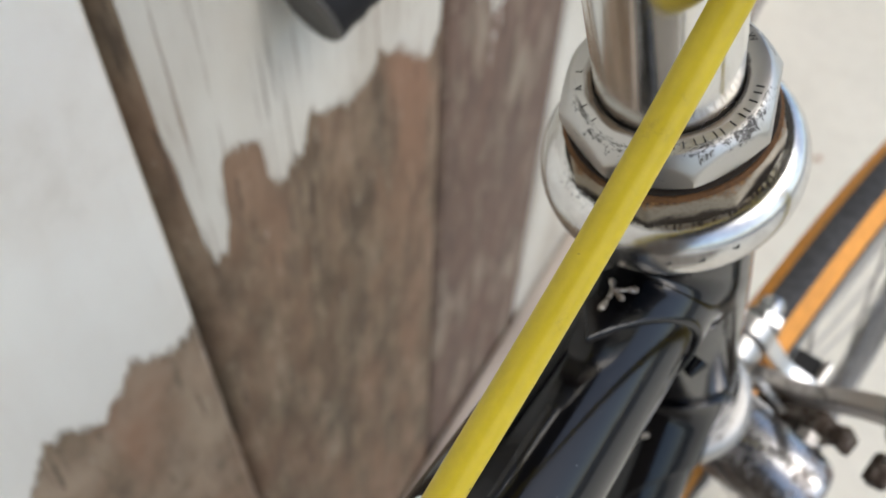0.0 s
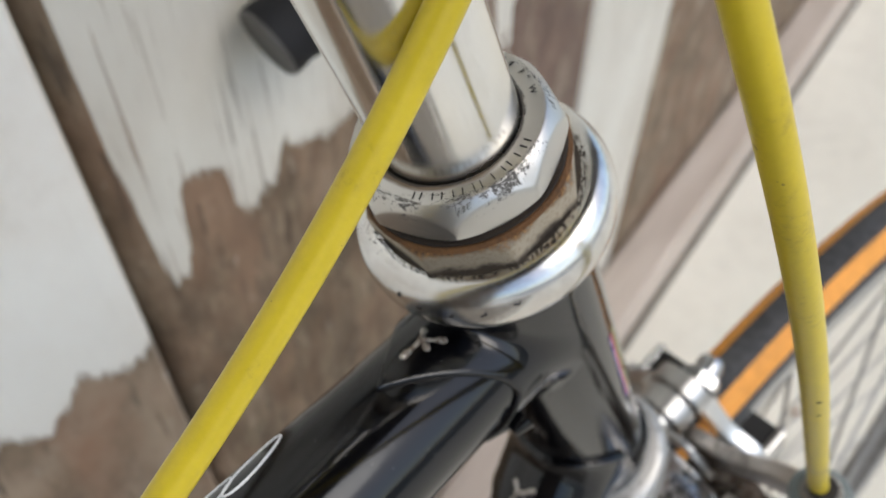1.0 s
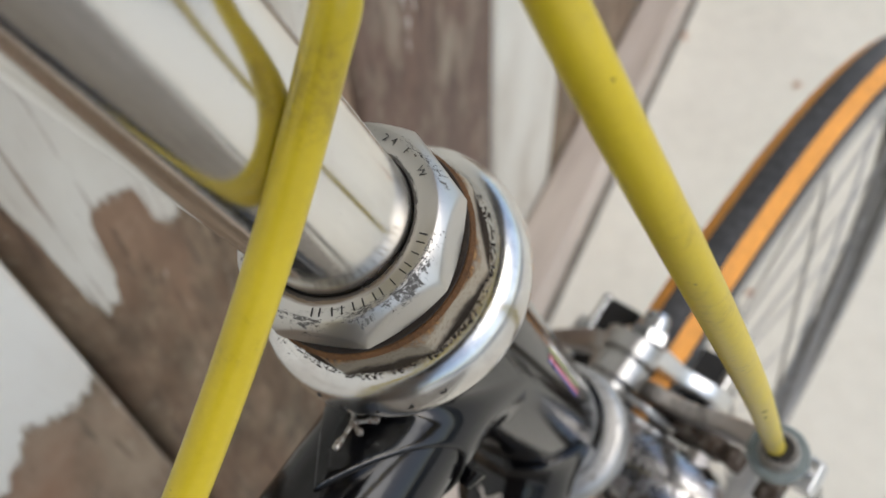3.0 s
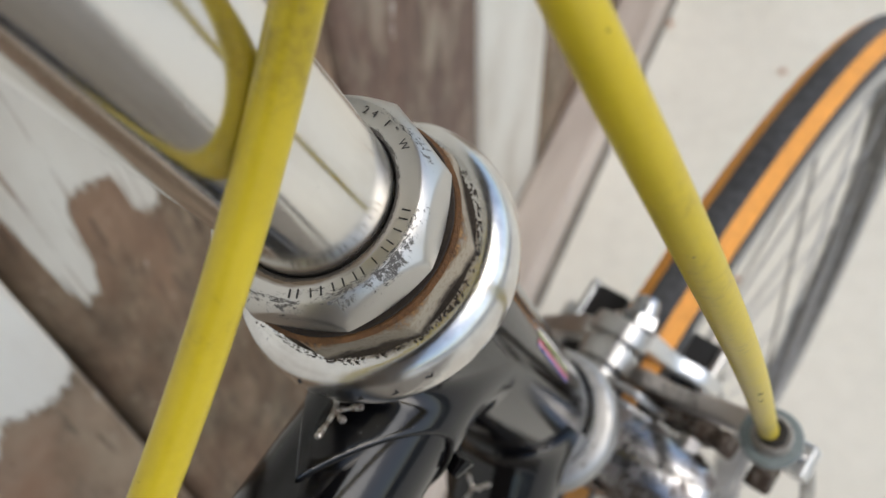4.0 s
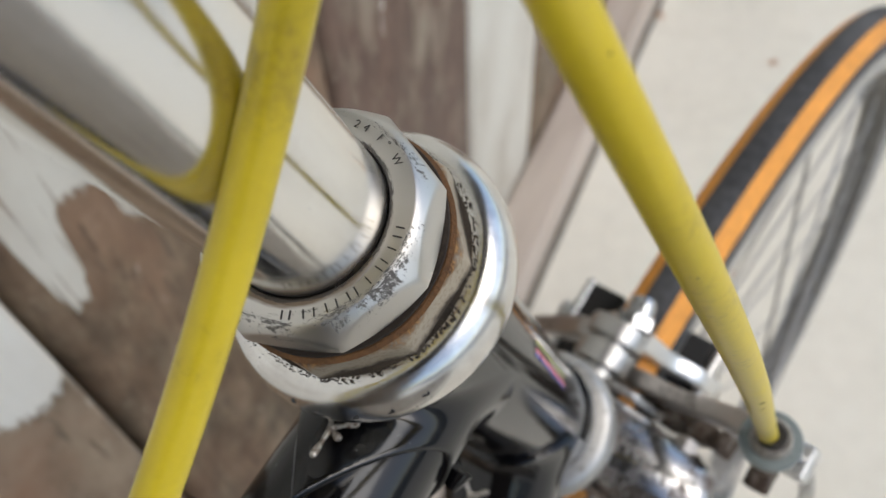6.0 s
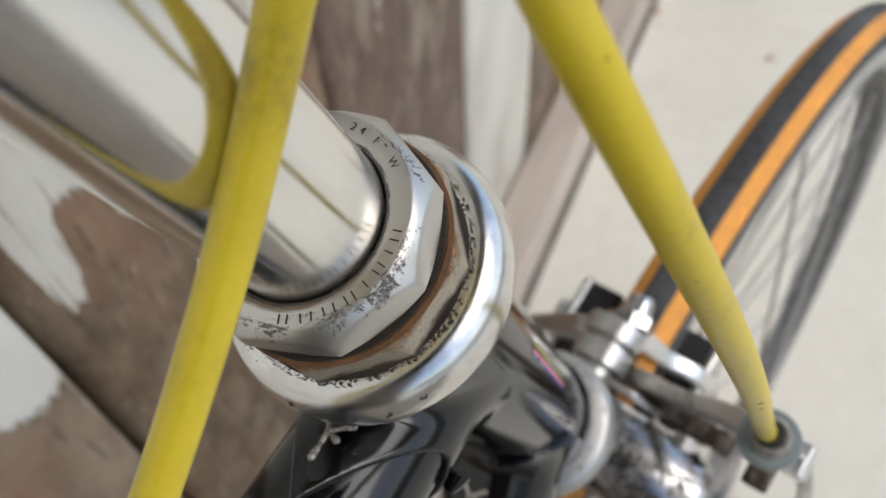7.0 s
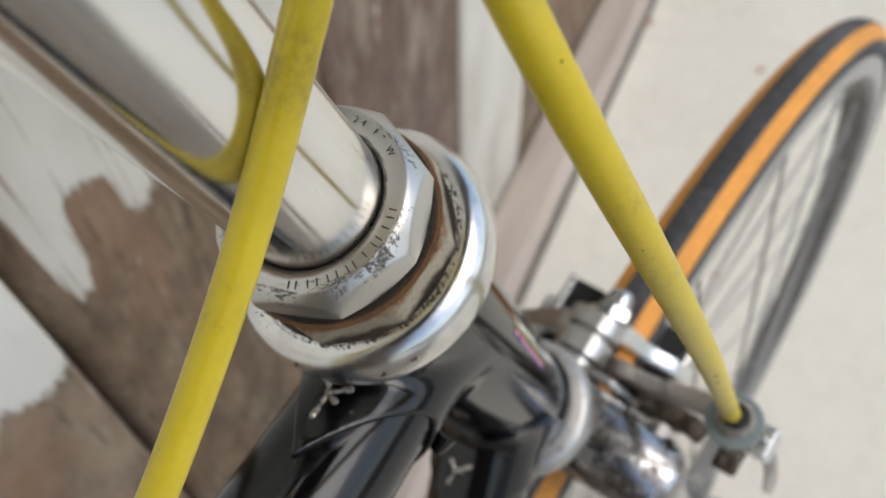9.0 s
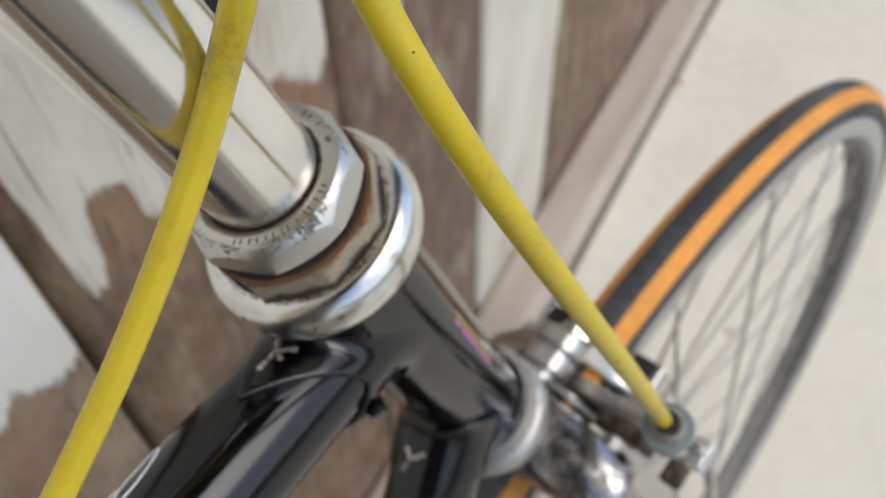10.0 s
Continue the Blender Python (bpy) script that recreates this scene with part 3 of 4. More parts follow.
def dome_nut(corner, bottom, phase, bore, slope, under=0.0):
    """An eight-sided nut whose top is turned to a dome; slope: (radius, height) from the bore outwards; under: how far its lower corners are cut away."""
    flat = corner * math.cos(math.pi / 8)
    bm, n = bmesh.new(), 128

    def height(r):
        for (r0, h0), (r1, h1) in zip(slope, slope[1:]):
            if r <= r1:
                return h0 + (h1 - h0) * (r - r0) / (r1 - r0)
        return slope[-1][1]

    rings = []
    for k in range(n):
        a = 2 * math.pi * k / n + phase
        r = flat / math.cos((a - phase) % (math.pi / 4) - math.pi / 8)
        inner = [x for x, _ in slope if x < flat - 0.0004]
        edge = inner[-1]
        between = [edge + (r - 0.00025 - edge) * f for f in (0.3, 0.55, 0.8)]
        spots = [(bore, slope[0][1] - 0.0012)] + [(x, height(x)) for x in inner + between] + [(r - 0.00025, height(r - 0.00025)), (r, height(r) - 0.0003), (r, bottom + under * (r - flat) / (corner - flat)), (flat - 0.0006, bottom - 0.0001), (bore, bottom - 0.0001)]
        rings.append([bm.verts.new((rr * math.cos(a), rr * math.sin(a), h)) for rr, h in spots])
    for one, two in zip(rings, rings[1:] + rings[:1]):
        for j in range(len(one)):
            bm.faces.new((one[j], two[j], two[(j + 1) % len(one)], one[(j + 1) % len(one)]))
    bmesh.ops.recalc_face_normals(bm, faces=bm.faces)
    return bm


top_nut = part("top_nut", dome_nut(0.0177, -0.0077, radians(0.5), 0.01165, [(0.01165, -0.0002), (0.0119, 0.0), (0.0149, 0.0), (0.0153, -0.0003), (0.0158, -0.0009), (0.0163, -0.0016), (0.0170, -0.0027), (0.0178, -0.0041)], 0.0016),
               NUT_METAL, headset, "eight-sided scuffed silver locknut with engraved lettering")
top_nut.matrix_basis = S
part("washer", lathe([(-0.0079, 0.0125), (-0.0079, 0.0158), (-0.0080, 0.0166), (-0.0082, 0.0170), (-0.0085, 0.0171), (-0.0088, 0.0170), (-0.0089, 0.0166), (-0.0090, 0.0162), (-0.0094, 0.0162), (-0.0094, 0.0125)], S, 96, True), WASHER, headset, "dark greasy washer")
part("rust_band", lathe([(-0.0104, 0.0130), (-0.0103, 0.0172), (-0.0097, 0.0177), (-0.0092, 0.0171), (-0.0091, 0.0130)], S, 96, True), RUST, headset, "orange rust round the washer")
race = part("bearing_race", dome_nut(0.0185, -0.0185, radians(-23), 0.0125, [(0.0125, -0.0092), (0.0164, -0.0094), (0.0171, -0.0100), (0.0180, -0.0110), (0.0186, -0.0120)]), RUSTY, headset, "rusty eight-sided adjusting race")
race.matrix_basis = S
part("dirt_ring", lathe([(-0.0190, 0.0130), (-0.0155, 0.0150), (-0.0160, 0.0177), (-0.0164, 0.0182), (-0.0180, 0.0190)], S, 96), DIRT, headset, "black dirt packed round the race")
bulge = [(-0.0196, 0.0171), (-0.0168, 0.0173), (-0.0162, 0.0179)] + [(-0.0225 + 0.0063 * math.sin(a), 0.0185 + 0.0046 * math.cos(a)) for a in (math.radians(80 - 5 * k) for k in range(34))] + [(-0.0300, 0.0168)]
upper_cup = part("upper_cup", lathe(bulge, Matrix(), 160), POLISHED, headset, "polished round aluminium headset cup")
upper_cup.matrix_basis = S


def cup_height(r):
    return -0.0225 + 0.0063 * math.sqrt(max(0.0, 1 - ((r - 0.0185) / 0.0046) ** 2)) if r > 0.0193 else -0.0158 - 0.0004 * max(0.0, (0.0195 - r) / 0.0018)


def crumbs(bands):
    """Grains of black dirt strewn over the cup's lip: (count, first and last degree, inner and outer radius, size)."""
    dice, bm = random.Random(5), bmesh.new()
    for count, a0, a1, r0, r1, size in bands:
        for _ in range(count):
            a, r = radians(dice.uniform(a0, a1)), r0 + (r1 - r0) * dice.random() ** 1.7
            big = size * dice.uniform(0.4, 1.3)
            m = S @ Matrix.Translation((r * math.cos(a), r * math.sin(a), cup_height(r) + big * 0.15))
            m = m @ Euler([dice.uniform(0, 6) for _ in range(3)]).to_matrix().to_4x4() @ Matrix.Diagonal((big, big * dice.uniform(0.5, 1), big * 0.6, 1))
            v = [bm.verts.new(m @ Vector(p)) for p in ((1, 0, 0), (0, 1, 0), (-1, 0, 0), (0, -1, 0), (0, 0, 1), (0, 0, -1))]
            for k in range(4):
                bm.faces.new((v[k], v[(k + 1) % 4], v[4]))
                bm.faces.new((v[(k + 1) % 4], v[k], v[5]))
    return bm


grit = part("grit", crumbs([(420, -72, 30, 0.0172, 0.0190, 0.00025), (190, -120, -70, 0.0172, 0.0187, 0.00022), (60, -130, -98, 0.0182, 0.0204, 0.00019), (260, 20, 110, 0.0172, 0.0189, 0.00024)]), DIRT, headset, "loose black grit on the cup", smooth=False)
tagged(grit, kind="stuff")
for a, tilt, wide, z in ((-82, 0.5, 0.0008, -0.0194), (-72, -0.3, 0.0010, -0.0202), (-57.5, 0.1, 0.0009, -0.0206), (-44, 0.25, 0.0011, -0.0206), (-30, -0.5, 0.0010, -0.0200)):
    r = 0.0185 + 0.0046 * math.sqrt(1 - ((z + 0.0225) / 0.0063) ** 2)
    out = Vector((math.cos(radians(a)), math.sin(radians(a)), 0.25)).normalized()
    bm = box((-wide / 2, -0.00012, -0.00012), (wide / 2, 0.00012, 0.00010))
    box((wide / 2 - 0.0002, 0.00012, -0.00012), (wide / 2, 0.00070, 0.00009), into=bm)
    stamp = part("stamped_mark", bm, INK, upper_cup, smooth=False)
    stamp.matrix_basis = axis_turn((r * math.cos(radians(a)), r * math.sin(radians(a)), z), out, (-out.y, out.x, tilt))
low = [(-0.150, 0.0160), (-0.1548, 0.0164)] + [(-0.1610 + 0.0056 * math.sin(a), 0.0184 + 0.0038 * math.cos(a)) for a in (math.radians(80 - 16 * k) for k in range(11))] + [(-0.168, 0.0160)]
part("lower_cup", lathe(low, S, 96), SATIN, headset, "satin silver lower headset cup")


def on_nut(angle, radius=0.01375):
    """The pose of a letter on the nut's face, its foot towards the stem."""
    a = radians(angle)
    out = Vector((math.cos(a), math.sin(a), 0))
    return Matrix.Translation(out * radius + Vector((0, 0, 0.00006))) @ Matrix((Vector((out.y, -out.x, 0)), out, Vector((0, 0, 1)))).transposed().to_4x4()


def frame_mark(wide, tall=0.00122, line=0.00017):
    """One stroke, or a pair of strokes, as big as a letter."""
    bm = bmesh.new()
    w, h, d = wide / 2, tall / 2, 0.0001
    if wide < 0.0008:
        return box((-line / 2, -h, -d), (line / 2, h, d), into=bm)
    for x in (-w, w - line):
        box((x, -h, -d), (x + line, h, d), into=bm)
    return bm


for a, wide in ((15.4, 0.0014), (6.0, 0.0004), (-3.9, 0.0013), (-14.2, 0.0004), (-24.8, 0.0013), (-37.2, 0.0016), (-50.2, 0.0016), (-63.2, 0.0013)):
    mark = part("engraved_mark", frame_mark(wide), INK, top_nut, smooth=False)
    mark.matrix_basis = on_nut(a)
for a, sign in ((93.6, "2"), (87.3, "4"), (75.9, "F"), (69.8, '"'), (58.3, "W"), (-109.8, "I"), (-123.2, "T"), (-138.0, "A"), (-152.7, "L")):
    text = bpy.data.curves.new("engraved_letter", "FONT")
    text.body, text.size, text.extrude, text.align_x, text.align_y, text.offset = sign, 0.0017, 0.0001, "CENTER", "CENTER", -0.00006
    text.materials.append(INK)
    letter = new("engraved_letter", text)
    letter.parent = top_nut
    letter.matrix_basis = on_nut(a)

# stem and handlebar
stem = part("stem", lathe([(-0.03, 0.01135), (0.0925, 0.01135), (0.0935, 0.0110), (0.098, 0.0135), (0.118, 0.0135), (0.121, 0.012)], Matrix(), 96), STEM_METAL, bicycle, "polished chrome quill stem")
stem.matrix_basis = S
part("extension", sweep([Vector((0, f, u)) for f, u in ((0.0, 0.108), (0.05, 0.108), (0.095, 0.109))], 0.0125, 24, flat=0.85, side_hint=(1, 0, 0)), STEM_METAL, stem)
drop = [(0, 0.095, 0.109), (-0.10, 0.095, 0.109), (-0.140, 0.10, 0.109), (-0.158, 0.125, 0.107), (-0.163, 0.165, 0.09), (-0.168, 0.185, 0.04), (-0.172, 0.175, -0.02),
        (-0.174, 0.145, -0.07), (-0.174, 0.105, -0.097), (-0.174, 0.065, -0.103), (-0.174, 0.031, -0.103)]
bar = part("handlebar", sweep([at(*p) for p in spline(drop)], 0.0125, 20), CALIPER, bicycle, "drop handlebar wrapped in black tape")
part("bar_tape", sweep([at(*p) for p in spline(drop[2:])[3:]], lambda s: 0.0150 + 0.0004 * math.sin(s * 160), 24), TAPE, bar, "black bar tape")
part("end_plug", lathe([(-0.0008, 0.0060), (-0.0012, 0.0122), (-0.0016, 0.0130), (-0.0014, 0.0142), (-0.0004, 0.0147), (0.001, 0.0146), (0.001, 0.012)], axis_turn(at(-0.174, 0.031, -0.103), AHEAD, UP), 40), PLUG, bar, "dull grey bar end plug")

# frame
TUBE = Vector((math.sin(-0.075) * math.cos(0.0947), -math.cos(-0.075) * math.cos(0.0947), math.sin(0.0947)))
BACK = (TUBE - UP * TUBE.dot(UP)).normalized()
DOWN = (BACK * math.sin(radians(58)) - UP * math.cos(radians(58))).normalized()
HEAD_AXIS = axis_turn(HERE @ NUT, UP, BACK)
JOIN = HERE @ (NUT - UP * 0.0596)
FOOT = HERE @ (NUT - UP * 0.128)
frame_body = new("frame")
frame_body.parent = bicycle
part("head_tube", lathe([(-0.152, 0.0162), (-0.028, 0.0162)], HEAD_AXIS, 96), BLACK, frame_body, "glossy black head tube")
part("top_tube", lathe([(0.0, 0.0133), (0.55, 0.0133)], axis_turn(JOIN, TUBE, UP), 96), BLACK, frame_body, "glossy black top tube")
part("down_tube", lathe([(0.0, 0.0143), (0.60, 0.0143)], axis_turn(FOOT, DOWN, UP), 96), BLACK, frame_body, "glossy black down tube")


def sleeve(turn, r, start, end, into, n=144):
    """A closed sleeve along z whose far edge follows end(angle); the angle is taken from x."""
    rings = []
    for level in range(7):
        ring = []
        for k in range(n):
            a = 2 * math.pi * k / n
            s0, s1 = (f(a) if callable(f) else f for f in (start, end))
            h, rr = [(s0, r - 0.0006), (s0 + 0.0006, r), (s0 + (s1 - s0) * 0.33, r), (s0 + (s1 - s0) * 0.66, r), (s1 - 0.0006, r), (s1, r - 0.0006), (s1, r - 0.0025)][level]
            ring.append(into.verts.new(turn @ Vector((rr * math.cos(a), rr * math.sin(a), h))))
        rings.append(ring)
    for lo, hi in zip(rings, rings[1:]):
        for k in range(n):
            into.faces.new((lo[k], lo[(k + 1) % n], hi[(k + 1) % n], hi[k]))
    into.faces.new(rings[0][::-1])
    into.faces.new(rings[-1])


def fillet(ob, parts, k):
    """Fixes the welded mesh and draws a smooth brazed fillet, about k wide, where its two sleeves meet."""
    mesh = bpy.data.meshes.new_from_object(ob.evaluated_get(bpy.context.evaluated_depsgraph_get()))
    co = np.empty(len(mesh.vertices) * 3, np.float32)
    mesh.vertices.foreach_get("co", co)
    co = co.reshape(-1, 3).astype(float)
    for _ in range(3):
        off, way = [], []
        for turn, r, *_ in parts:
            origin, z = np.array(turn.translation), np.array(turn.col[2].xyz)
            flat = co - origin
            flat -= (flat @ z)[:, None] * z
            length = np.linalg.norm(flat, axis=1) + 1e-9
            off.append(length - r)
            way.append(flat / length[:, None])
        h = np.clip(0.5 + 0.5 * (off[1] - off[0]) / k, 0, 1)
        f = off[1] * (1 - h) + off[0] * h - k * h * (1 - h)
        f[(h <= 0) | (h >= 1) | (np.minimum(*off) < -0.0006)] = 0
        co -= f[:, None] * (way[1] * (1 - h)[:, None] + way[0] * h[:, None])
    mesh.vertices.foreach_set("co", co.astype(np.float32).ravel())
    mesh.update()
    ob.modifiers.clear()
    old, ob.data = ob.data, mesh
    bpy.data.meshes.remove(old)
    mesh.name = ob.name
    return ob


def lug(name, parts, label):
    bm = bmesh.new()
    for turn, r, start, end in parts:
        sleeve(turn, r, start, end, bm)
    bmesh.ops.recalc_face_normals(bm, faces=bm.faces)
    ob = part(name, bm, BLACK, frame_body, label)
    m = ob.modifiers.new("weld", "REMESH")
    m.mode, m.voxel_size, m.use_smooth_shade = "VOXEL", 0.00034, True
    m = ob.modifiers.new("soften", "SMOOTH")
    m.factor, m.iterations = 0.5, 7
    return fillet(ob, parts, 0.0036)


def away(a, from_degrees):
    return abs((math.degrees(a) - from_degrees + 180) % 360 - 180)


def spear(base, reach):
    """A lug's edge: long points on top and below, drawn in at the sides."""
    return lambda a: base + reach * (math.exp(-away(a, 0) / 32) + math.exp(-away(a, 180) / 32))


def point(tip, base, reach):
    """A lug's edge that runs in a hollow curve from one long tip on top to the narrow flank."""
    return lambda a: base + reach * ((1 - away(a, tip) / 84) ** 1.6 if away(a, tip) < 84 else 0.5 * ((away(a, tip) - 84) / 96) ** 1.1)


lug("upper_lug", [(HEAD_AXIS, 0.0172, -0.0295, lambda a: -0.0705 + 0.012 * min(1, away(a, 0) / 80) ** 4 if away(a, 0) < 81 else -0.0375),
                  (axis_turn(JOIN, TUBE, UP), 0.0144, 0.004, point(-0.5, 0.0232, 0.0222))], "black lug joining top tube and head tube")
lug("lower_lug", [(HEAD_AXIS, 0.0175, -0.1505, lambda a: -0.1183 - 0.010 * min(1, away(a, 0) / 80) ** 3 if away(a, 0) < 81 else -0.143),
                  (axis_turn(FOOT, DOWN, UP), 0.0156, 0.004, spear(0.024, 0.020))], "black lug joining down tube and head tube")

TOP_TURN, DOWN_TURN = axis_turn(JOIN, TUBE, UP), axis_turn(FOOT, DOWN, UP)


def wrapped(turn, r, points):
    """Places on a tube from (distance along it, degrees round it)."""
    return [turn @ Vector((r * math.cos(radians(d)), r * math.sin(radians(d)), s)) for s, d in points]


tang = sweep(wrapped(TOP_TURN, 0.0148, [(0.0262, -147), (0.0244, -144), (0.0226, -141), (0.0206, -135), (0.0190, -128)]), lambda s: 0.0011 + 0.0010 * s, 12)
sweep(wrapped(TOP_TURN, 0.0158, [(0.0246, -119), (0.0232, -116), (0.0215, -112)]), lambda s: 0.0012 + 0.0012 * s, 12, tang)
part("lug_tang", tang, BLACK, frame_body, "small black tang under the upper lug")


def emblem(turn, r, middle, arms):
    """A small raised badge of knobbed arms."""
    bm = bmesh.new()
    for end in arms:
        way = [(middle[0] + (end[0] - middle[0]) * k / 6, middle[1] + (end[1] - middle[1]) * k / 6) for k in range(7)]
        sweep(wrapped(turn, r, way), lambda s: 0.00042 + 0.00025 * s * s + 0.00010 * math.sin(9 * s), 10, bm)
    for s, d in (middle, *arms):
        bmesh.ops.create_icosphere(bm, subdivisions=2, radius=0.00072, matrix=Matrix.Translation(wrapped(turn, r, [(s, d)])[0]))
    return bm


part("badge", emblem(TOP_TURN, 0.0144, (0.0322, 3.2), ((0.0300, 7.8), (0.0298, -9.5), (0.0331, -4.6), (0.0371, 3.0))), SILVER_INK, frame_body, "small raised silver badge on the upper lug")
part("badge", emblem(DOWN_TURN, 0.0156, (0.0222, 8.6), ((0.0197, 15.5), (0.0193, -6.0), (0.0214, 1.5), (0.0265, 13.6))), SILVER_INK, frame_body, "small raised silver badge on the lower lug")


def loop(start, long, low, high):
    way = [(start + long * (0.5 - 0.5 * math.cos(a)), low + (high - low) * (0.5 + 0.5 * math.cos(a + 0.9))) for a in (2 * math.pi * k / 28 for k in range(29))]
    return sweep(wrapped(TOP_TURN, 0.0133, way), 0.00027, 6)


for k, (start, long) in enumerate(((0.0600, 0.0140), (0.0705, 0.0140), (0.0835, 0.010), (0.0925, 0.016), (0.1075, 0.012), (0.1185, 0.012))):
    part("white_stroke", loop(start, long, 20, 42), WHITE_INK, frame_body)
HEAD_LIMIT = 0.01632
for name, material, lo, hi in (("blue_stripe", BLUE, 103.5, 106), ("pink_stripe", PINK, 106, 109.5), ("lime_stripe", LIME, 112, 115)):
    bm = bmesh.new()
    rows = [[bm.verts.new(HEAD_AXIS @ Vector((HEAD_LIMIT * math.cos(radians(lo + (hi - lo) * j / 3)), HEAD_LIMIT * math.sin(radians(lo + (hi - lo) * j / 3)), u))) for j in range(4)] for u in (-0.104, -0.092, -0.081, -0.070)]
    for one, two in zip(rows, rows[1:]):
        for j in range(3):
            bm.faces.new((one[j], one[j + 1], two[j + 1], two[j]))
    part(name, bm, material, frame_body, "coloured head tube decal")

# fork
fork = new("fork")
fork.parent = bicycle
part("fork_crown", sweep([at(x, 0.004, -0.184 - 5 * x * x) for x in [0.047 * math.sin(math.pi / 2 * k / 14) for k in range(-14, 15)]], lambda s: 0.0145 * max(0.02, 1 - abs(2 * s - 1) ** 7) ** 0.5, 28, flat=0.8, side_hint=UP), CROWN, fork, "chromed fork crown")
part("crown_race", lathe([(-0.176, 0.0135), (-0.176, 0.0185), (-0.171, 0.0175), (-0.167, 0.0160)], S), CROWN, fork)
for x in (-0.034, 0.034):
    curve = spline([(x, 0.004, -0.192), (x * 1.15, 0.004, -0.28), (x * 1.35, 0.006, -0.40), (x * 1.45, 0.014, -0.49), (x * 1.47, 0.033, -0.546)])
    part("fork_blade", sweep([at(*p) for p in curve], lambda s: 0.0125 - 0.006 * s, 24), CROWN, fork, "chromed fork blade")

for curl in (((0.030, -0.003), (0.036, 0.002), (0.032, 0.007), (0.027, 0.004), (0.030, 0.000), (0.040, 0.001)), ((0.020, -0.006), (0.027, -0.009), (0.033, -0.006)), ((0.036, -0.004), (0.041, -0.001), (0.041, 0.005), (0.037, 0.004))):
    way = [at(x, y, -0.184 - 5 * x * x + 0.0116 * (1 - abs(x / 0.047) ** 7) ** 0.5 * math.sqrt(max(0.0, 1 - ((y - 0.004) / 0.0145) ** 2))) for x, y, _ in spline([(*p, 0) for p in curl])]
    part("engraved_scroll", sweep(way, 0.0005, 8), GRIME_METAL, fork, "dark engraved scroll on the crown")

# front wheel
HUB = Matrix.Translation(HERE @ AXLE) @ Matrix((WHEEL_AHEAD, WHEEL_UP, WHEEL_AHEAD.cross(WHEEL_UP))).transposed().to_4x4()
wheel = new("front_wheel")
wheel.parent = bicycle


def tyre_arc(lo, hi, r=0.0115, centre=0.3212, steps=10):
    return [(r * math.sin(a), centre + r * math.cos(a)) for a in (radians(lo + (hi - lo) * k / steps) for k in range(steps + 1))]


def band(profile, turn, segments=220):
    bm = bmesh.new()
    rings = [[bm.verts.new(turn @ Vector((r * math.cos(a), r * math.sin(a), h))) for a in (2 * math.pi * k / segments for k in range(segments))] for h, r in profile]
    for lo, hi in zip(rings, rings[1:] + rings[:1]):
        for k in range(segments):
            bm.faces.new((lo[k], lo[(k + 1) % segments], hi[(k + 1) % segments], hi[k]))
    bmesh.ops.recalc_face_normals(bm, faces=bm.faces)
    return bm


tyre = part("tyre", band(tyre_arc(-26, 26, 0.0118) + tyre_arc(26, -26, 0.0100), HUB), TREAD, wheel, "black tyre tread with orange walls")
for sgn in (1, -1):
    part("sidewall", band(tyre_arc(sgn * 25, sgn * 72) + tyre_arc(sgn * 72, sgn * 25, 0.0095), HUB), WALLS, tyre, "orange tyre wall")
    part("bead", band(tyre_arc(sgn * 71, sgn * 125, 0.0114) + tyre_arc(sgn * 125, sgn * 71, 0.0095), HUB), TREAD, tyre, "black tyre bead")
rim = [(-0.0100, 0.3150), (-0.0112, 0.3152), (-0.0116, 0.3138), (-0.0112, 0.3030), (0.0112, 0.3030), (0.0116, 0.3138), (0.0112, 0.3152), (0.0100, 0.3150), (0.0090, 0.3090), (-0.0090, 0.3090)]
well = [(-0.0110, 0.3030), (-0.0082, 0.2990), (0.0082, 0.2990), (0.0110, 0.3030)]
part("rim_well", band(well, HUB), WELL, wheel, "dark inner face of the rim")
part("rim", band(rim, HUB), RIM_METAL, wheel, "dull silver rim")
part("hub", lathe([(-0.047, 0.004), (-0.036, 0.005), (-0.036, 0.019), (-0.033, 0.019), (-0.031, 0.011), (0.031, 0.011), (0.033, 0.019), (0.036, 0.019), (0.036, 0.005), (0.047, 0.004)], HUB, 40), CALIPER, wheel)
for k in range(36):
    a = 2 * math.pi * (k + 0.5) / 36
    flange = 0.0345 if k % 2 else -0.0345
    lead = radians(62) if (k // 2) % 2 else -radians(62)
    p = HUB @ Vector((0.019 * math.cos(a + lead), 0.019 * math.sin(a + lead), flange))
    q = HUB @ Vector((0.3015 * math.cos(a), 0.3015 * math.sin(a), 0.0))
    part("spoke", sweep([p, q], 0.0009, 6), SPOKE, wheel)

# front brake
brake = new("brake_caliper")
brake.parent = bicycle
PIVOT = axis_turn(at(0.001, 0.016, -0.183), AHEAD, UP)
part("pivot", lathe([(0, 0.0062), (0.0060, 0.0062), (0.0062, 0.0078), (0.0086, 0.0078), (0.0088, 0.0062), (0.0098, 0.0064), (0.0100, 0.0090), (0.0104, 0.0095), (0.0170, 0.0095), (0.0174, 0.0090), (0.0176, 0.0068), (0.0188, 0.0068),
                     (0.0190, 0.0095), (0.0194, 0.0100), (0.0252, 0.0100), (0.0256, 0.0095), (0.0258, 0.0060)], PIVOT, 48), CALIPER, brake, "stepped silver pivot hubs of the two arms")
NOSE = axis_turn(at(0.0052, 0.0415, -0.181), AHEAD + SIDE * -0.15, UP)
part("pivot_nut", prism(6, [(0, 0.0068), (0.0045, 0.0068), (0.0052, 0.0058)], NOSE), CHROME, brake, "bright hexagonal nut", smooth=False, bevel=0.0004)
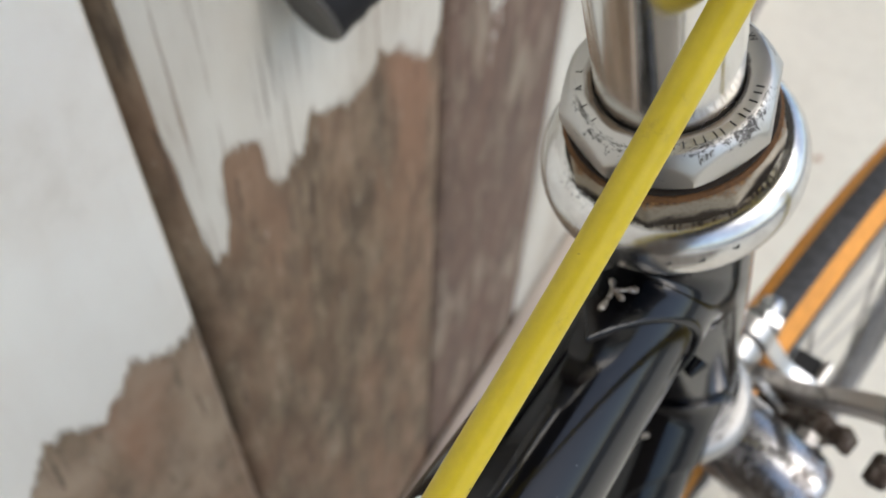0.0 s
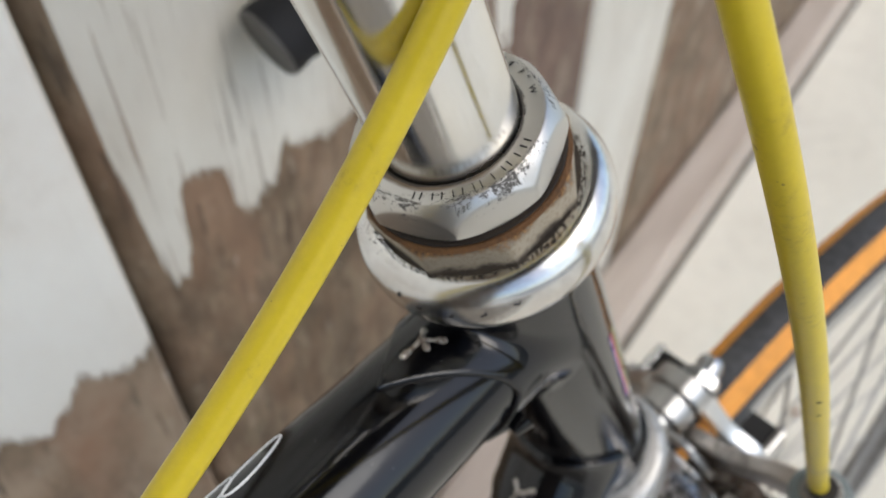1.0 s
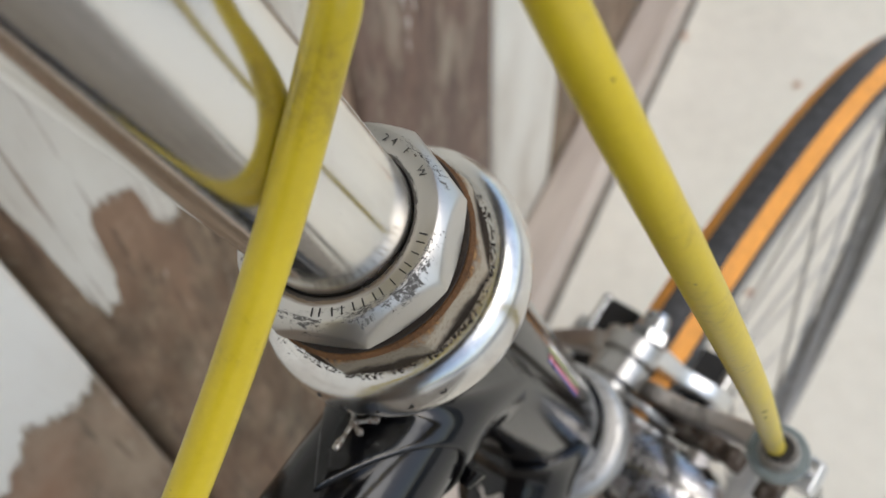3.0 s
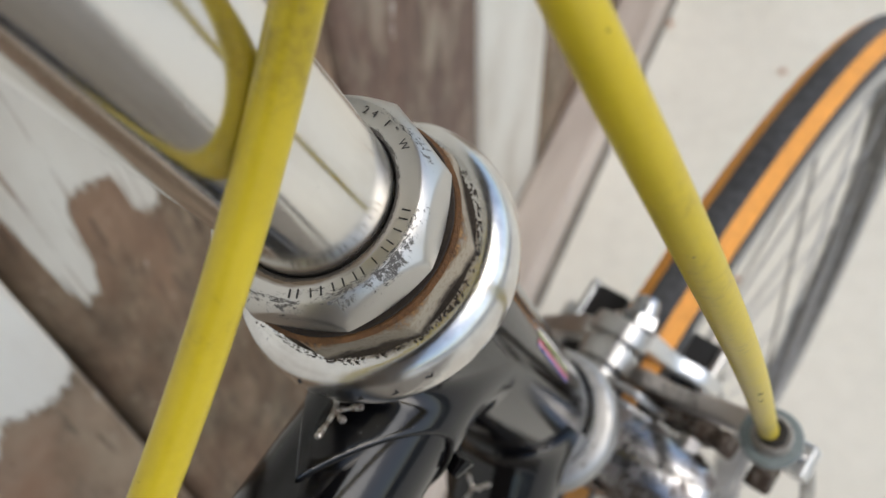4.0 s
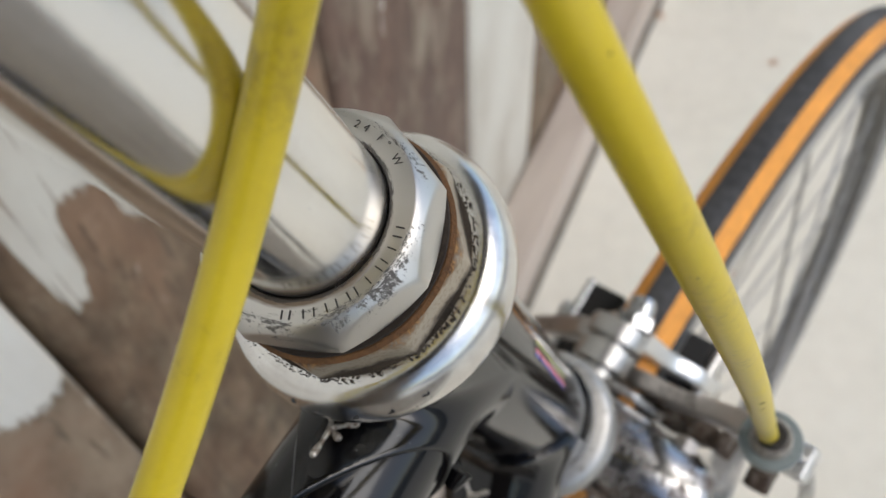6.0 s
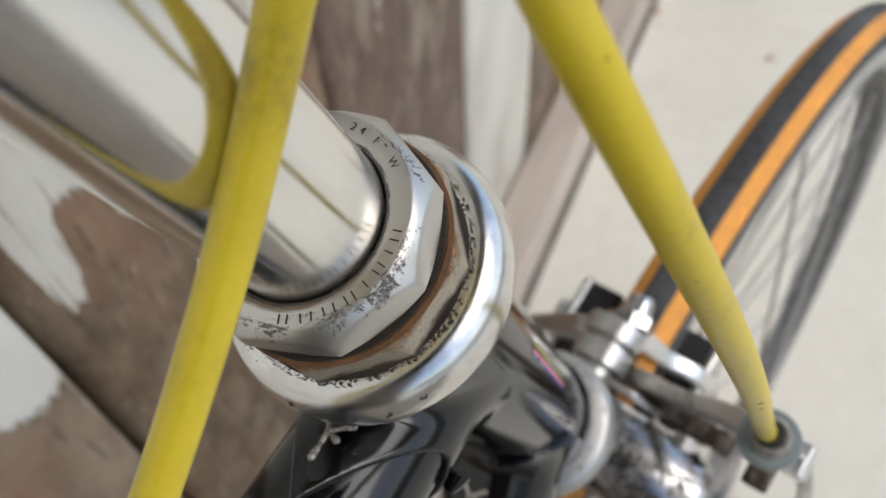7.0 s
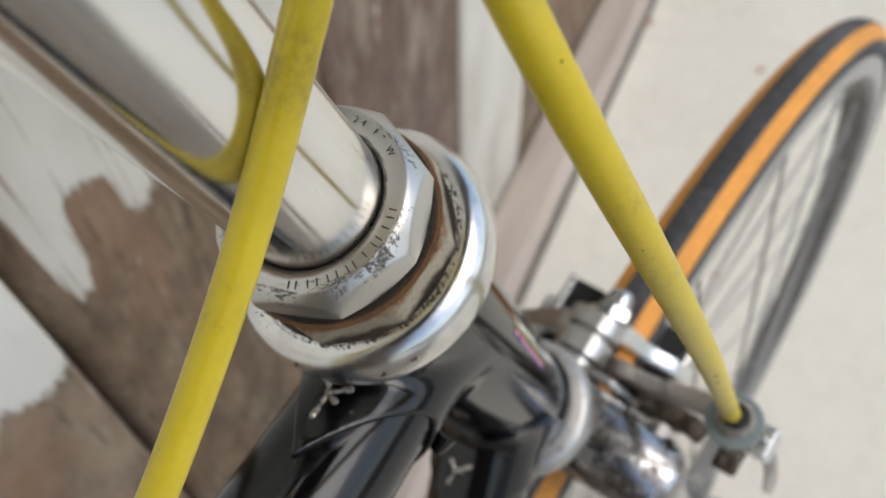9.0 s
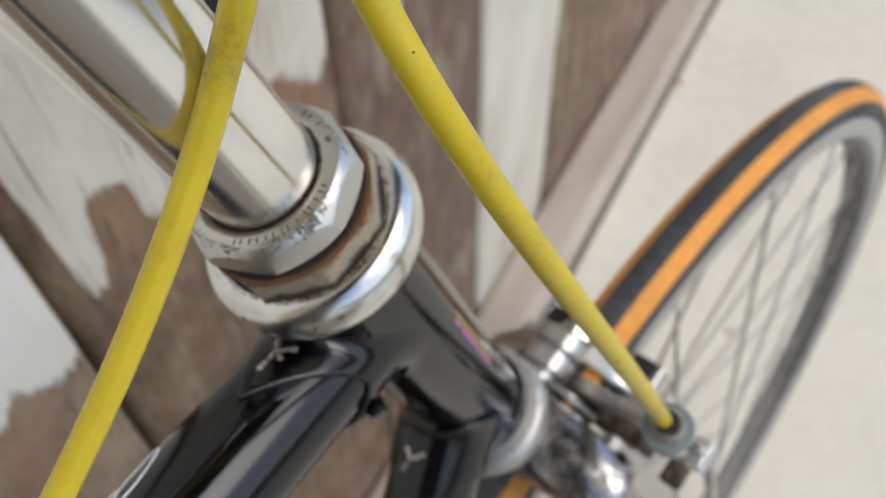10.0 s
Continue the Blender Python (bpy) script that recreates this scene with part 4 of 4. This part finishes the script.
part("bolt_end", lathe([(0.005, 0.0046), (0.0095, 0.0044), (0.0112, 0.0036), (0.0118, 0.001)], NOSE, 24), CHROME, brake)
front_arm = [(-0.0497, 0.037, -0.2563), (-0.0370, 0.037, -0.2350), (-0.0255, 0.037, -0.2165), (-0.0135, 0.037, -0.1995), (-0.0068, 0.037, -0.1945), (0.0010, 0.037, -0.1925)]
part("brake_arm", sweep([at(*p) for p in spline(front_arm)], lambda s: 0.0036 + 0.0020 * s, 24, flat=0.85, side_hint=AHEAD, square=True), CALIPER, brake, "worn silver brake arm behind the tyre")
bright_arm = [(-0.003, 0.0410, -0.1860), (0.003, 0.0420, -0.1905), (0.0085, 0.0430, -0.2015), (0.0155, 0.0435, -0.2120), (0.0242, 0.0445, -0.2180), (0.0285, 0.0458, -0.2300)]
part("brake_arm", sweep([at(*p) for p in spline(bright_arm)], lambda s: 0.0056 - 0.0018 * min(1, s / 0.5), 24, flat=0.85, side_hint=AHEAD, square=True), BRIGHT_ARM, brake, "bright curved brake arm over the tyre")
rear_arm = [(-0.0020, 0.029, -0.1960), (0.0040, 0.0295, -0.1995), (0.0165, 0.0295, -0.1905), (0.0271, 0.029, -0.1830), (0.037, 0.0285, -0.1705), (0.0458, 0.028, -0.1593), (0.055, 0.0265, -0.1480), (0.058, 0.0257, -0.1440)]
part("brake_arm", sweep([at(*p) for p in spline(rear_arm)], lambda s: 0.0054 - 0.0014 * math.sin(math.pi * s) ** 2 - 0.0006 * s, 24, flat=0.8, side_hint=AHEAD, square=True), DULL_ARM, brake, "dull grey brake arm holding the cable adjuster")
lower_arm = [(0.017, 0.0265, -0.198), (0.026, 0.026, -0.196), (0.038, 0.025, -0.190), (0.047, 0.0240, -0.186)]
part("brake_arm", sweep([at(*p) for p in spline(lower_arm)], lambda s: 0.0078 - 0.0034 * s + 0.0008 * math.sin(s * 21), 22, flat=0.7, side_hint=AHEAD, square=True), GRIME_METAL, brake, "dark grimy lower brake arm")
for coil in (((0.003, 0.022, -0.1790), (0.0106, 0.022, -0.1763), (0.0171, 0.022, -0.1764), (0.0230, 0.022, -0.1841), (0.0255, 0.023, -0.1920)),
             ((0.006, 0.020, -0.1830), (0.0125, 0.018, -0.1800), (0.0182, 0.018, -0.1819), (0.0235, 0.018, -0.1863), (0.0281, 0.018, -0.2094))):
    part("spring", sweep([at(*p) for p in spline(coil)], 0.0014, 10), CALIPER, brake, "bright bent wire return spring")
part("arm_bolt", prism(6, [(-0.003, 0.0042), (0.003, 0.0042), (0.0036, 0.0034)], axis_turn(at(0.036, 0.0175, -0.188), -AHEAD, UP)), DULL_ARM, brake, smooth=False, bevel=0.0003)
for sgn, inner, outer in ((-1, 0.0138, 0.0270), (1, 0.0120, 0.0244)):
    lo, hi = sorted((sgn * inner, sgn * outer))
    shoe = part("brake_pad", box((lo, 0.028, -0.244), (hi, 0.061, -0.229), S), PAD, brake, "black rubber brake pad", smooth=False, bevel=0.001)
    lo, hi = sorted((sgn * outer, sgn * (outer + 0.0036)))
    part("pad_holder", box((lo, 0.026, -0.245), (hi, 0.062, -0.228), S), CHROME if sgn < 0 else CALIPER, shoe, smooth=False, bevel=0.0014)
    if sgn < 0:
        part("pad_nut", prism(6, [(0, 0.0050), (0.0050, 0.0050), (0.0060, 0.0042)], axis_turn(at(sgn * (outer + 0.0030), 0.046, -0.2365), SIDE * sgn, UP)), CALIPER, shoe, smooth=False)
ADJ = axis_turn(at(0.0577, 0.0255, -0.1314), UP + AHEAD * 0.1, SIDE)
part("cable_adjuster", lathe([(-0.022, 0.003), (-0.022, 0.0046), (-0.010, 0.0046), (-0.0090, 0.0070), (-0.0085, 0.0077), (-0.0066, 0.0077), (-0.0062, 0.0073), (-0.0061, 0.0044), (-0.0058, 0.0026)], ADJ, 48), STOP, brake, "grey-green round cable adjuster")
part("collar", lathe([(-0.0064, 0.0044), (-0.0064, 0.0053), (-0.0032, 0.0049), (-0.0026, 0.0044), (-0.0028, 0.0033)], ADJ, 40), DULL_ARM, brake, "dull silver collar of the cable adjuster")
part("ferrule", lathe([(-0.003, 0.0027), (-0.003, 0.0034), (-0.0008, 0.0034), (-0.0003, 0.0031), (-0.0003, 0.0026)], ADJ, 32), GREASE, brake, "dark cable ferrule")
part("release_lever", sweep([at(*p) for p in spline([(0.063, 0.0275, -0.156), (0.0675, 0.0268, -0.166), (0.0715, 0.0235, -0.184), (0.073, 0.021, -0.206)])], lambda s: 0.0032 - 0.0014 * s, 14, flat=0.6, side_hint=AHEAD), CHROME, brake, "small chrome release lever")
part("anchor_bolt", prism(6, [(-0.005, 0.0036), (-0.0045, 0.0040), (0.0045, 0.0040), (0.005, 0.0036)], axis_turn(at(0.0588, 0.022, -0.188), AHEAD, SIDE)), GRIME_METAL, brake, smooth=False)
part("bright_bolt", prism(6, [(-0.005, 0.0034), (-0.004, 0.0040), (0.004, 0.0040), (0.005, 0.0034)], axis_turn(at(0.0660, 0.027, -0.161), AHEAD, SIDE)), BRIGHT_ARM, brake, "bright hexagonal cable bolt", smooth=False, bevel=0.0003)
part("inner_wire", sweep([at(0.0577, 0.0255, -0.14), at(0.0588, 0.024, -0.215)], 0.0008, 8), SPOKE, brake)

# brake cables in yellow housing
LEFT_CABLE = [(0.01037, -0.0027, 0.87873), (0.0114, -0.00355, 0.87753), (0.0096, -0.00488, 0.87612), (0.00897, -0.00656, 0.86831), (0.00697, -0.02078, 0.84654), (0.00134, -0.06019, 0.81827)]
RIGHT_CABLE = [(0.03116, -0.00208, 0.8839), (0.0392, -0.00342, 0.87132), (0.0501, -0.00208, 0.85167), (0.06266, 0.01248, 0.81341), (0.06981, 0.03491, 0.76557), (0.08083, 0.04985, 0.72328)]
def housing(control, before, after, label):
    pts = bezier(control, 60)
    first, last = (pts[0] - pts[14]).normalized(), (pts[-1] - pts[-2]).normalized()
    lead = [pts[0] + first * before * s + Vector((0, 0, 0.3)) * before * s * s for s in (1.0, 0.8, 0.6, 0.4, 0.2)]
    tail = [pts[-1] + last * after * s for s in (0.25, 0.5, 0.75, 1.0)] if after else []
    return part("cable_housing", sweep([HERE @ p for p in lead + pts + tail], 0.0025, 24), YELLOW, bicycle, label)


housing(LEFT_CABLE, 0.10, 0.06, "yellow plastic cable housing running back along the top tube")
right_housing = housing(RIGHT_CABLE, 0.10, 0.0, "yellow plastic cable housing running down to the front brake")
for spot, out, size in (((0.06752, 0.02259, 0.78755), (0.6, -0.78, -0.17), 0.00042), ((0.06899, 0.02529, 0.78057), (0.6, -0.78, -0.18), 0.00034), ((0.03709, -0.00335, 0.87857), (0.84, -0.27, 0.48), 0.00016)):
    bm = bmesh.new()
    bmesh.ops.create_icosphere(bm, subdivisions=2, radius=size, matrix=axis_turn(HERE @ Vector(spot), out, (0, 0, 1)) @ Matrix.Diagonal((1, 1.4, 0.25, 1)))
    part("nick", bm, DIRT, right_housing, "small dark nick in the plastic")
